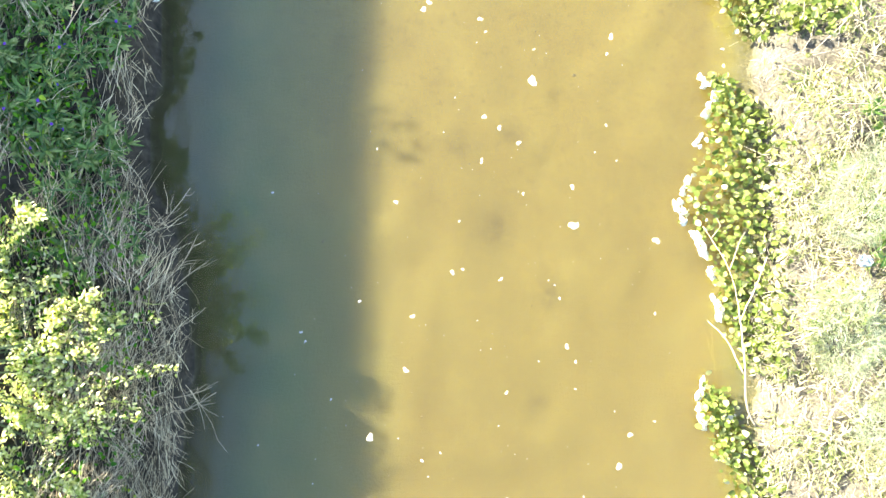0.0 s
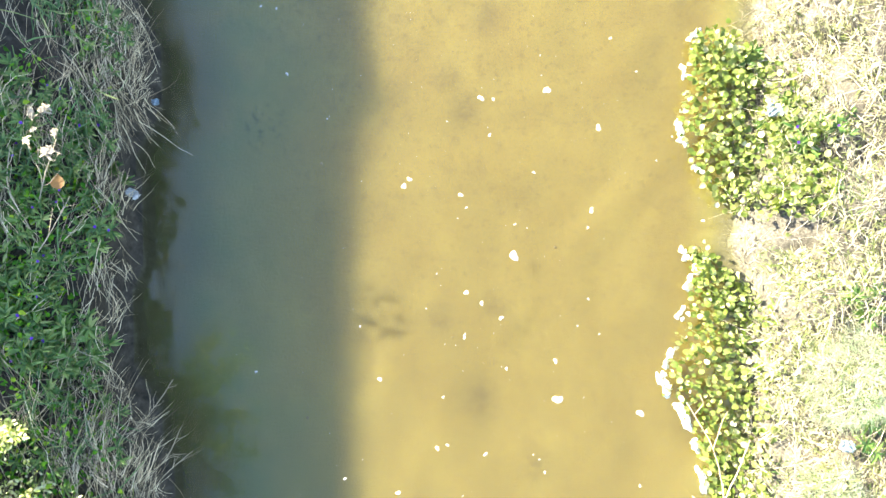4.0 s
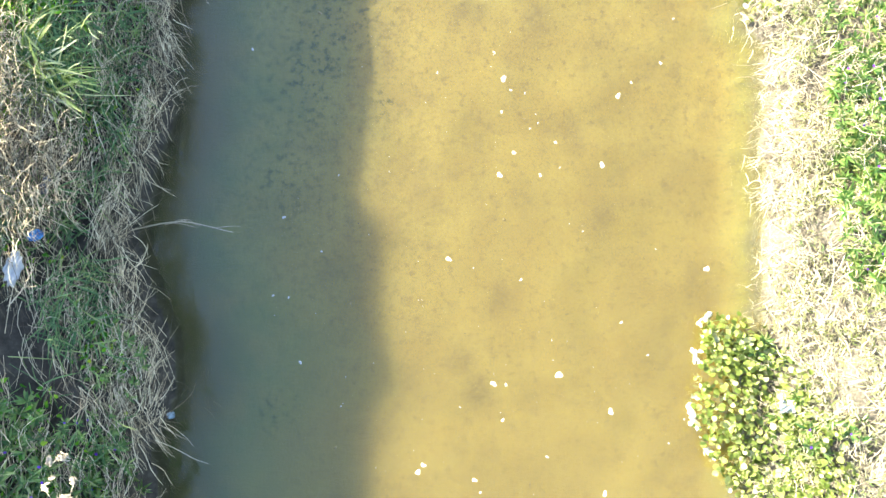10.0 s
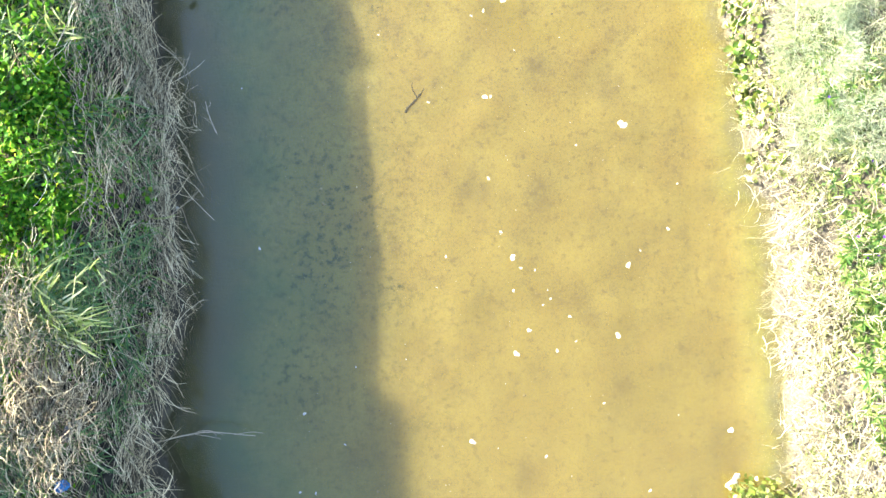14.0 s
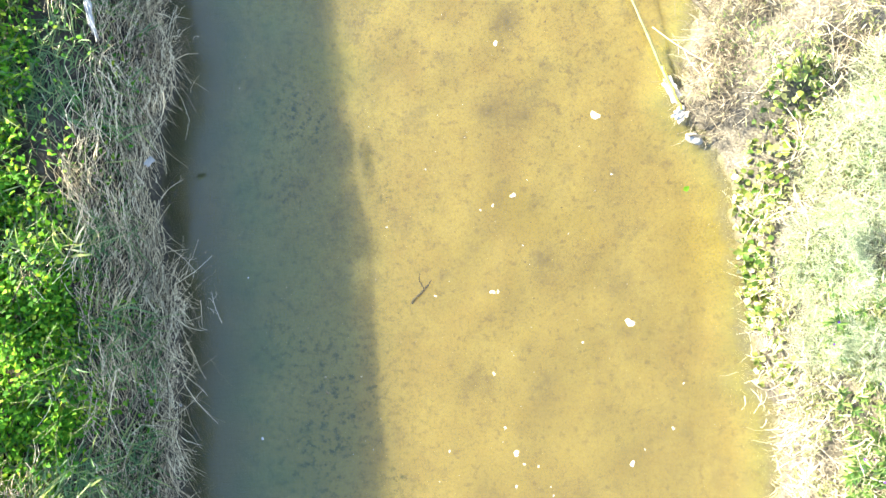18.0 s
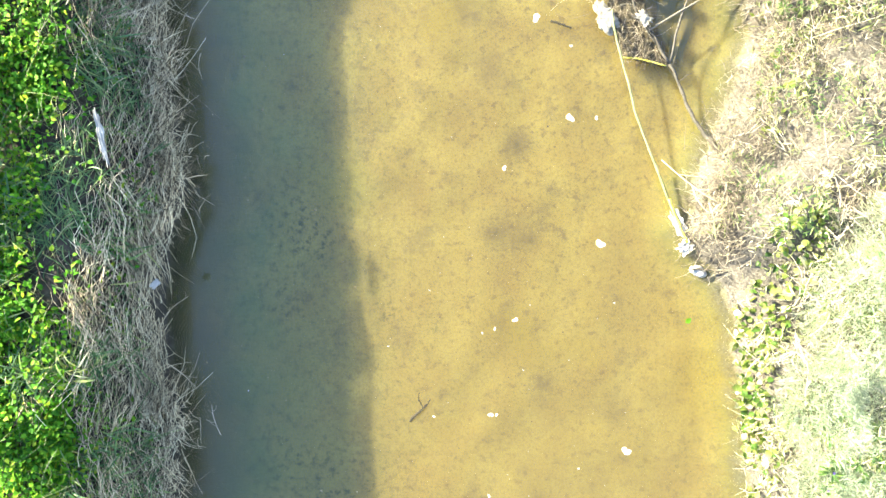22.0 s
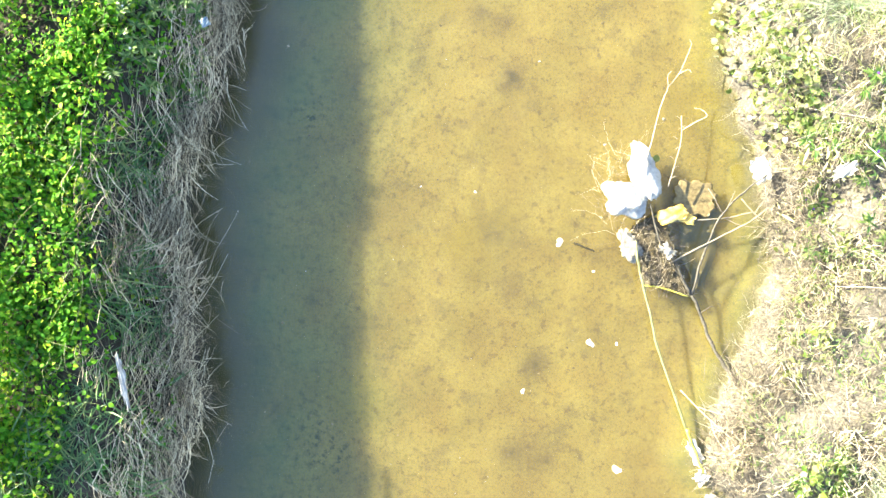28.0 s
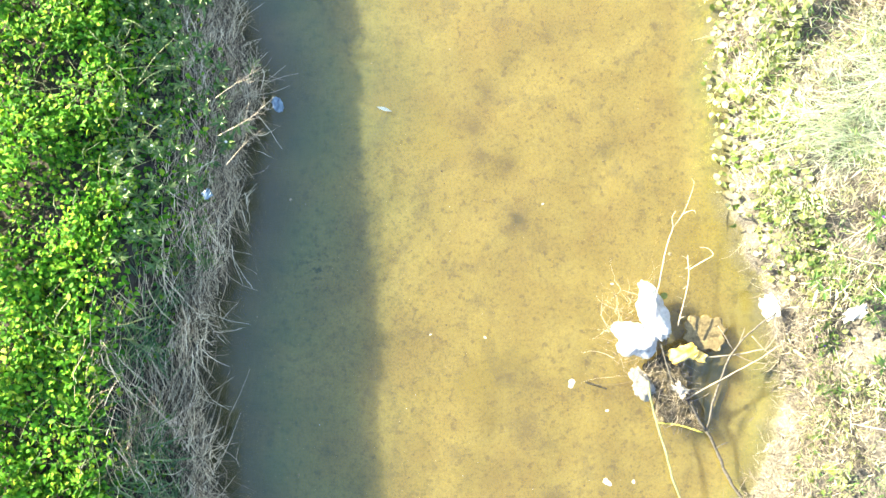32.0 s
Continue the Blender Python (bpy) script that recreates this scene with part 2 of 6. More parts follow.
GROUND = ground_mat()
WATER = water_mat()
STRAW = plant_mat("dry_straw", [(0.0, (0.14, 0.115, 0.085)), (0.2, (0.38, 0.33, 0.26)), (0.45, (0.64, 0.59, 0.51)), (0.85, (0.82, 0.78, 0.70)), (1.0, (0.86, 0.82, 0.74))], 0.65, 0.15, 120)
BANK_STRAW = plant_mat("bank_straw", [(0.0, (0.03, 0.022, 0.014)), (0.25, (0.11, 0.083, 0.055)), (0.45, (0.43, 0.345, 0.235)), (0.75, (0.70, 0.585, 0.415)), (1.0, (0.88, 0.79, 0.60))], 0.65, 0.0, 120)
TANGLE = plant_mat("dry_tangle", [(0.0, (0.06, 0.05, 0.04)), (0.5, (0.21, 0.178, 0.142)), (1.0, (0.47, 0.41, 0.33))], 0.7, 0.1, 120)
TWIG = plant_mat("bleached_twig", [(0.0, (0.30, 0.24, 0.18)), (1.0, (0.55, 0.47, 0.36))], 0.75, 0.0, 150)
BLADE = plant_mat("grass_blade", [(0.0, (0.06, 0.15, 0.06)), (0.5, (0.13, 0.25, 0.115)), (0.8, (0.22, 0.34, 0.14)), (1.0, (0.36, 0.41, 0.18))], 0.42, 0.4, 40)
CREEPER = plant_mat("creeper_leaf", [(0.0, (0.035, 0.14, 0.018)), (0.4, (0.09, 0.29, 0.022)), (0.75, (0.175, 0.41, 0.03)), (1.0, (0.42, 0.55, 0.06))], 0.6, 0.42, 50, 0.12)
DARKLEAF = plant_mat("lance_leaf", [(0.0, (0.04, 0.12, 0.03)), (0.6, (0.14, 0.25, 0.06)), (1.0, (0.38, 0.45, 0.18))], 0.38, 0.3, 50, 0.5)
ROUNDLEAF_STOPS = [(0.0, (0.09, 0.14, 0.025)), (0.45, (0.20, 0.26, 0.06)), (0.8, (0.33, 0.39, 0.13)), (0.93, (0.48, 0.50, 0.27)), (1.0, (0.62, 0.62, 0.44))]
ROUNDLEAF = plant_mat("round_leaf", ROUNDLEAF_STOPS, 0.4, 0.35, 50)
ONELEAF = plant_mat("single_round_leaf", ROUNDLEAF_STOPS, 0.4, 0.35, 50, single=True)
EDGELEAF = plant_mat("bleached_round_leaf", [(0.0, (0.34, 0.36, 0.22)), (0.6, (0.60, 0.60, 0.50)), (1.0, (0.78, 0.77, 0.70))], 0.5, 0.2, 50, single=True)
LIGHT_STOPS = [(0.0, (0.10, 0.16, 0.04)), (0.4, (0.26, 0.34, 0.10)), (0.75, (0.44, 0.50, 0.22)), (1.0, (0.68, 0.68, 0.48))]
LIGHTLEAF = plant_mat("light_round_leaf", LIGHT_STOPS, 0.4, 0.35, 50, single=True)
PALEROUND = plant_mat("pale_round_leaf", LIGHT_STOPS, 0.4, 0.35, 50)
DEEPLEAF = plant_mat("deep_round_leaf", [(0.0, (0.04, 0.09, 0.015)), (0.6, (0.09, 0.18, 0.03)), (0.9, (0.20, 0.29, 0.07)), (1.0, (0.45, 0.47, 0.25))], 0.4, 0.3, 50, single=True)
PALELEAF = plant_mat("pale_leaf", [(0.0, (0.13, 0.19, 0.05)), (0.35, (0.30, 0.34, 0.16)), (0.65, (0.50, 0.50, 0.34)), (1.0, (0.74, 0.73, 0.62))], 0.5, 0.45, 50)
SHRUBLEAF = plant_mat("shrub_leaf", [(0.0, (0.32, 0.44, 0.10)), (0.4, (0.64, 0.70, 0.30)), (1.0, (0.88, 0.88, 0.70))], 0.45, 0.45, 50)
STEM = plant_mat("green_stem", [(0.0, (0.05, 0.10, 0.03)), (1.0, (0.14, 0.16, 0.06))], 0.55, 0.0, 90)
SAGE = plant_mat("sage_blade", [(0.0, (0.21, 0.30, 0.23)), (0.5, (0.42, 0.50, 0.43)), (1.0, (0.70, 0.75, 0.68))], 0.6, 0.5, 60)
DEADLEAF = plant_mat("brown_leaf", [(0.0, (0.30, 0.15, 0.05)), (1.0, (0.42, 0.21, 0.07))], 0.6, 0.2, 70)
MUDLEAF = plant_mat("muddy_leaf", [(0.0, (0.05, 0.04, 0.02)), (1.0, (0.22, 0.17, 0.08))], 0.6, 0.1, 70)
PETAL = thing_mat("purple_petal", (0.12, 0.03, 0.42), (0.2, 0.06, 0.55), 60, 0.5, 0.3, 0.3)
WHITE_PETAL = thing_mat("white_petal", (0.62, 0.64, 0.66), (0.8, 0.8, 0.8), 60, 0.5, 0.3, 0.3)
PLASTIC = thing_mat("white_plastic", (0.60, 0.60, 0.60), (0.82, 0.82, 0.82), 14, 0.35, 0.5, 0.3, 0.004)
WORN_PLASTIC = thing_mat("worn_white_plastic", (0.34, 0.34, 0.33), (0.58, 0.58, 0.57), 26, 0.4, 0.5, 0.2, 0.006)
MUDDY_PLASTIC = thing_mat("muddy_plastic", (0.16, 0.14, 0.11), (0.40, 0.38, 0.33), 24, 0.5, 0.4, 0.1, 0.005)
TAN_SHEET = thing_mat("wet_tan_sheet", (0.10, 0.077, 0.035), (0.245, 0.19, 0.09), 34, 0.6, 0.4, 0.0, 0.006)
GREY_PLASTIC = thing_mat("grey_plastic", (0.28, 0.29, 0.30), (0.50, 0.51, 0.52), 22, 0.4, 0.5, 0.2, 0.004)
BLUE_PLASTIC = thing_mat("blue_plastic", (0.006, 0.07, 0.24), (0.02, 0.17, 0.42), 30, 0.35, 0.5, 0.1, 0.003)
PALE_BLUE = thing_mat("pale_blue_plastic", (0.16, 0.24, 0.30), (0.33, 0.42, 0.50), 30, 0.35, 0.5, 0.2, 0.003)
YELLOW_PLASTIC = thing_mat("yellow_plastic", (0.66, 0.36, 0.01), (0.86, 0.72, 0.25), 18, 0.4, 0.5, 0.2, 0.004)
PAPER = thing_mat("weathered_paper", (0.42, 0.40, 0.35), (0.62, 0.60, 0.53), 22, 0.6, 0.3, 0.2, 0.004)
CAN = thing_mat("can_metal", (0.02, 0.02, 0.03), (0.16, 0.16, 0.18), 40, 0.3, 0.6)
BARK = thing_mat("wet_bark", (0.05, 0.045, 0.035), (0.16, 0.14, 0.11), 60, 0.7, 0.3, 0.0, 0.004)
DARK_SHEET = thing_mat("muddy_sheet", (0.04, 0.034, 0.022), (0.14, 0.115, 0.065), 30, 0.7, 0.3, 0.0, 0.006)
FILM = thing_mat("olive_film", (0.085, 0.072, 0.026), (0.15, 0.12, 0.045), 9, 0.6, 0.3)
CANE = thing_mat("cane_green", (0.13, 0.15, 0.06), (0.26, 0.26, 0.13), 12, 0.5, 0.4)
CANE_YELLOW = thing_mat("cane_yellow", (0.55, 0.50, 0.06), (0.68, 0.62, 0.12), 18, 0.5, 0.4)


def foam_mat():
    """Thin froth that lets half of the light through."""
    m = thing_mat("foam", (0.74, 0.74, 0.70), (0.88, 0.88, 0.86), 120, 0.8, 0.3)
    nt = m.node_tree
    t, mx = nt.nodes.new("ShaderNodeBsdfTransparent"), nt.nodes.new("ShaderNodeMixShader")
    mx.inputs[0].default_value = 0.58
    nt.links.new(nt.nodes["Principled BSDF"].outputs[0], mx.inputs[1])
    nt.links.new(t.outputs[0], mx.inputs[2])
    nt.links.new(mx.outputs[0], nt.nodes["Material Output"].inputs["Surface"])
    return m


FOAM = foam_mat()
FROTH = thing_mat("froth", (0.55, 0.55, 0.50), (0.78, 0.78, 0.74), 60, 0.8, 0.3, 0.0, 0.004)
PEBBLE = plant_mat("pebble", [(0.0, (0.08, 0.06, 0.03)), (0.5, (0.17, 0.13, 0.05)), (0.93, (0.24, 0.19, 0.08)), (1.0, (0.42, 0.36, 0.22))], 0.8, 0.0, 90)
SILT = thing_mat("dark_silt", (0.028, 0.024, 0.015), (0.075, 0.062, 0.035), 30, 0.9, 0.2)
ROT = thing_mat("rotten_stem", (0.10, 0.075, 0.026), (0.20, 0.155, 0.055), 30, 0.9, 0.2)
WALL = thing_mat("wall_plaster", (0.30, 0.28, 0.25), (0.45, 0.43, 0.39), 3, 0.85, 0.3, 0.0, 0.01)
DRIFTWOOD = thing_mat("grey_driftwood", (0.035, 0.032, 0.027), (0.11, 0.10, 0.085), 45, 0.75, 0.3, 0.0, 0.004)
CREAM = thing_mat("cream_plastic", (0.34, 0.28, 0.21), (0.58, 0.51, 0.41), 30, 0.5, 0.4, 0.25, 0.004)

# ---- mesh helpers ----
rng = np.random.default_rng(7)


def lay(name, V, F, material, parent=None, label="", smooth=True, at=None):
    """One mesh object from arrays: V (n, 3); F a list of face arrays."""
    me = bpy.data.meshes.new(name)
    V = np.asarray(V, dtype=np.float32).reshape(-1, 3)
    sizes = np.concatenate([np.full(len(f), f.shape[1]) for f in F]).astype(np.int32)
    flat = np.concatenate([f.ravel() for f in F]).astype(np.int32)
    me.vertices.add(len(V))
    me.vertices.foreach_set("co", V.ravel())
    me.loops.add(len(flat))
    me.loops.foreach_set("vertex_index", flat)
    me.polygons.add(len(sizes))
    me.polygons.foreach_set("loop_start", np.concatenate([[0], np.cumsum(sizes)[:-1]]).astype(np.int32))
    me.polygons.foreach_set("use_smooth", np.full(len(sizes), smooth))
    me.update(calc_edges=True)
    me.validate()
    me.materials.append(material)
    ob = new(name, me)
    if parent is not None:
        ob.parent = parent
    if at is not None:
        ob.location = at
    if label:
        ob["label"] = label
    return ob


def unit(v):
    return v / np.maximum(np.linalg.norm(v, axis=-1, keepdims=True), 1e-9)


def tubes(base, way, length, r0, r1, seg=4, sides=3, droop=0.3, curl=0.25, floor=None, roof=None, kink=0.0):
    """Bent tapering stems, one for each row of base. Returns V, F."""
    n = len(base)
    t = np.linspace(0, 1, seg + 1)[None, :, None]
    length = np.broadcast_to(length, n)[:, None, None]
    way = unit(way)[:, None, :]
    side = unit(np.cross(way, rng.normal(size=(n, 1, 3))))
    droop = np.broadcast_to(droop, n)[:, None, None]
    c = base[:, None, :] + way * length * t + side * length * (curl * rng.normal(size=(n, 1, 1)) * t * t + 0.5 * curl * rng.normal(size=(n, 1, 1)) * np.sin(3.1 * t))
    c = c - np.array([0, 0, 1.0]) * droop * length * t * t
    if kink:
        c = c + np.cumsum(rng.normal(size=c.shape) * np.array([1, 1, 0.5]), axis=1) * kink * length / seg
    if floor is not None:
        low = floor(c[..., 0], c[..., 1])
        c[..., 2] = np.maximum(c[..., 2], low + 0.006)
    if roof is not None:
        high = roof(c[..., 0], c[..., 1])
        c[..., 2] = np.where(c[..., 2] > high, high - 0.03 * rng.random((n, 1)), c[..., 2])
    tan = unit(np.gradient(c, axis=1))
    a = unit(np.cross(tan, side + 0.01))
    b = np.cross(tan, a)
    r = (np.broadcast_to(r0, n)[:, None, None] * (1 - t) + np.broadcast_to(r1, n)[:, None, None] * t)
    ang = np.arange(sides) * 2 * math.pi / sides
    ring = c[:, :, None, :] + r[:, :, None, :] * (a[:, :, None, :] * np.cos(ang)[None, None, :, None] + b[:, :, None, :] * np.sin(ang)[None, None, :, None])
    V = ring.reshape(-1, 3)
    k, s = np.meshgrid(np.arange(seg), np.arange(sides), indexing="ij")
    s2 = (s + 1) % sides
    q = np.stack([k * sides + s, k * sides + s2, (k + 1) * sides + s2, (k + 1) * sides + s], -1).reshape(-1, 4)
    step = (seg + 1) * sides
    F = (q[None] + (np.arange(n) * step)[:, None, None]).reshape(-1, 4)
    return V, [F]


def blades(base, way, length, width, seg=4, droop=0.5, curl=0.2):
    """Folded strips with a point: leaves of grass."""
    n = len(base)
    t = np.linspace(0, 1, seg + 1)[None, :, None]
    length = np.broadcast_to(length, n)[:, None, None]
    way = unit(way)[:, None, :]
    side = unit(np.cross(way, np.array([0, 0, 1.0]) + 0.35 * rng.normal(size=(n, 1, 3))))
    c = base[:, None, :] + way * length * t + side * length * curl * rng.normal(size=(n, 1, 1)) * t * t
    c = c - np.array([0, 0, 1.0]) * np.broadcast_to(droop, n)[:, None, None] * length * t * t
    tan = unit(np.gradient(c, axis=1))
    up = unit(np.cross(side, tan))
    w = np.broadcast_to(width, n)[:, None, None] * (0.45 + 1.1 * t) * (1 - t) ** 0.7
    V = np.stack([c - side * w, c + up * w * -0.35, c + side * w], 2).reshape(-1, 3)
    k = np.arange(seg)
    q = np.concatenate([np.stack([k * 3 + o, k * 3 + 1 + o, k * 3 + 4 + o, k * 3 + 3 + o], -1) for o in (0, 1)])
    F = (q[None] + (np.arange(n) * (seg + 1) * 3)[:, None, None]).reshape(-1, 4)
    return V, [F]


SHAPES = {  # half widths along a leaf of length 1
    "ovate": ((0.0, 0.02), (0.18, 0.30), (0.42, 0.36), (0.72, 0.22), (1.0, 0.0)),
    "lance": ((0.0, 0.01), (0.25, 0.09), (0.5, 0.12), (0.78, 0.075), (1.0, 0.0)),
    "round": ((0.0, 0.13), (0.16, 0.38), (0.45, 0.46), (0.78, 0.34), (1.0, 0.03)),
    "heart": ((0.0, 0.18), (0.3, 0.40), (1.0, 0.0)),
    "sliver": ((0.0, 0.015), (0.4, 0.075), (1.0, 0.0)),
}


def leaves(shape, base, way, normal, size, fold=0.25, arch=0.25):
    """Leaves with a fold along the rib and an arched blade."""
    rows = np.array(SHAPES[shape])
    n, k = len(base), len(rows)
    u = unit(way)
    side = unit(np.cross(normal, u))
    up = np.cross(u, side)
    size = np.broadcast_to(size, n)[:, None, None]
    t, w = rows[:, 0][None, :, None], rows[:, 1][None, :, None]
    bend = arch * (1 + 0.6 * rng.normal(size=(n, 1, 1)))
    mid = u[:, None] * t - up[:, None] * bend * t * t
    lift = up[:, None] * w * fold * (1 + 0.5 * rng.normal(size=(n, 1, 1)))
    V = np.stack([mid - side[:, None] * w + lift, mid, mid + side[:, None] * w + lift], 2) * size[:, :, None] + base[:, None, None, :]
    i = np.arange(k - 1)
    q = np.concatenate([np.stack([i * 3 + o, i * 3 + 1 + o, i * 3 + 4 + o, i * 3 + 3 + o], -1) for o in (0, 1)])
    F = (q[None] + (np.arange(n) * k * 3)[:, None, None]).reshape(-1, 4)
    return V.reshape(-1, 3), [F]


def joined(*pieces):
    V, F, o = [], [], 0
    for v, f in pieces:
        V.append(v)
        F += [x + o for x in f]
        o += len(v)
    return np.concatenate(V), F


def randoms(n, a, b):
    return rng.uniform(a, b, n)


def around(n, flat=1.0):
    """Directions all round, flattened in z."""
    a = randoms(n, 0, 2 * math.pi)
    return np.stack([np.cos(a), np.sin(a), flat * rng.normal(size=n)], -1)


# ---- the lie of the land ----
STEP_Y = np.arange(-2.0, 11.6, 0.5)
LEFT = [-1.97, -1.90, -1.84, -1.82, -1.94, -2.14, -2.15, -2.03, -2.10, -1.86, -1.97, -2.07, -1.87, -1.70, -1.67, -1.62, -1.58, -1.71, -1.72, -1.50, -1.55, -1.63, -1.60, -1.45, -1.27, -1.19, -1.08, -1.25]
RIGHT = [2.30, 2.28, 2.25, 2.20, 2.33, 2.31, 2.27, 2.24, 2.32, 2.37, 2.41, 2.44, 2.42, 2.49, 2.38, 2.32, 2.30, 2.28, 1.97, 2.06, 2.36, 2.47, 2.43, 2.24, 2.16, 2.16, 2.18, 2.2]
EDGE_Y = np.arange(-2.0, 12.1, 1.0)
SHADE = [-0.55, -0.65, -0.64, -0.63, -0.58, -0.66, -0.54, -0.41, -0.35, -0.41, -0.42, -0.49, -0.57, -0.58, -0.58]  # where the bank's shadow ends on the water


def smooth_line(y, ys, xs):
    return sum(np.interp(y + o, ys, xs) for o in (-0.12, 0.0, 0.12)) / 3


def left_shore(y):
    return 0.93 * smooth_line(y, STEP_Y, LEFT) - 0.13 - np.interp(y, [2.9, 3.3, 3.9, 4.6, 6.2, 6.6, 7.0, 7.5, 9.5, 10.5], [0.0, 0.09, 0.09, 0.13, 0.13, 0.1, 0.04, 0.1, 0.1, 0.08]) + 0.03 * np.sin(9 * y) * np.sin(3.1 * y + 1)


def right_shore(y):
    return smooth_line(y, STEP_Y, RIGHT) + 0.03 * np.sin(11 * y) * np.sin(4.3 * y) + 0.018 * np.sin(29 * y + 2 * np.sin(8.3 * y))


def crest_x(y):
    """The edge of the creeper on top of the shaded bank."""
    return np.interp(y, [4.6, 5.4, 6.6, 9.0, 12.0], [-2.32, -2.26, -2.15, -2.02, -1.9])


def shade_plane(x, y):
    """Height of the wall's shadow over the bank."""
    return (np.interp(y + DRIFT * (-0.4 - x), EDGE_Y, SHADE) - x) * SLOPE


def lumpy(x, y, s=3.0):
    return 0.5 + 0.25 * (np.sin(s * x + 1.7 * np.sin(s * 0.8 * y)) + np.sin(s * 1.3 * y + 1.3 * np.sin(s * 0.7 * x)))


def ease(u):
    u = np.clip(u, 0, 1)
    return u * u * (3 - 2 * u)


def ground_z(x, y):
    x, y = np.broadcast_arrays(np.asarray(x, float), np.asarray(y, float))
    l, r = left_shore(y), right_shore(y)
    d = l - x
    xc = crest_x(y)
    under = shade_plane(np.maximum(x, -3.3), y) + np.interp(y, [-0.2, 0.9, 4.6], [-0.30, -0.24, -0.22])
    flat = shade_plane(xc, y) - 0.12 - 0.02 * np.clip(xc - x, 0, 3)
    top = under + (flat - under) * ease((y - 4.3) / 0.8)
    brink = np.interp(y, [-0.5, 0.3, 3.6, 4.5, 6.2, 6.8, 7.2, 7.6, 9.0, 9.8], [0.50, 0.55, 0.58, 0.30, 0.24, 0.42, 0.42, 0.26, 0.26, 0.24])
    zl = brink * (0.64 * ease(d / 0.08) + 0.36 * ease(d / 0.42))
    zl = zl + (top - brink) * ease((d - np.interp(y, [3.6, 4.6], [0.3, 0.1])) / np.interp(y, [3.6, 4.6], [0.5, 0.38])) + 0.03 * np.clip(-3.3 - x, 0, 8)
    zl = np.minimum(zl, np.maximum(shade_plane(x, y) - 0.12, 0.04 * np.clip(d, 0, 3)))
    e = x - r
    zr = 0.10 * ease(e / 0.12) + 0.47 * np.clip(e - 0.04, 0, 0.5) + 0.12 * np.clip(e - 0.54, 0, 2) + 0.05 * np.clip(e - 2.54, 0, 10)
    zr = zr + 0.14 * (lumpy(x + 0.4, y, 7.5) - 0.5) * ease((e - 0.12) / 0.3) * ease((2.2 - e) / 0.9)
    inner = np.minimum(x - l, r - x)
    bed = -0.06 * ease(inner / 0.35) - 0.008 * np.sin(2.1 * x + 0.7 * y) * ease(inner / 0.5)
    return np.where(d > 0, zl, np.where(e > 0, zr, bed))


def on_ground(x, y, lift=0.0):
    return np.stack([x, y, ground_z(x, y) + lift], -1)

# ---- ground and water ----
# soft dark patches of silt on the sunlit bed: x, y, radius, strength
SMUDGES = [(0.11, 0.77, 0.10, 0.5), (0.4, 0.15, 0.12, 0.55), (0.79, -0.33, 0.10, 0.5), (0.71, -1.16, 0.09, 0.45), (0.21, 2.55, 0.09, 0.55), (0.31, 2.3, 0.09, 0.55),
           (0.51, 0.85, 0.09, 0.4), (1.06, 4.15, 0.10, 0.45), (1.25, 3.52, 0.12, 0.4), (0.48, 3.0, 0.10, 0.45), (0.83, 5.02, 0.13, 0.5), (0.39, 5.12, 0.09, 0.6)]
SMUDGES += [(0.89, 5.92, 0.12, 0.75), (1.42, 5.76, 0.11, 0.55), (0.57, 7.08, 0.10, 0.75), (0.81, 7.02, 0.11, 0.65), (0.79, 7.71, 0.10, 0.6), (0.6, 8.3, 0.09, 0.8),
            (0.51, 8.7, 0.09, 0.75), (0.77, 7.69, 0.08, 0.5), (0.64, 9.82, 0.11, 1.0), (0.42, 10.28, 0.09, 0.6), (0.37, 10.51, 0.08, 0.7), (0.48, 10.75, 0.09, 0.6)]
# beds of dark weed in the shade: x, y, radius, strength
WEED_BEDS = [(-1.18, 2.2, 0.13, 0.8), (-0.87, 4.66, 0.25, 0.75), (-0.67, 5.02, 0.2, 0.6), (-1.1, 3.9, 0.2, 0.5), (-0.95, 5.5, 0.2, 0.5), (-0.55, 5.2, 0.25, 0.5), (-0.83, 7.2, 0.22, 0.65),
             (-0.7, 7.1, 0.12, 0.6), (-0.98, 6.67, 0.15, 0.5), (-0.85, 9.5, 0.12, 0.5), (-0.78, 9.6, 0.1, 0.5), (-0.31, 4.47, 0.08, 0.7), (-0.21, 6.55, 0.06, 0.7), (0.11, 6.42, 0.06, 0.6)]


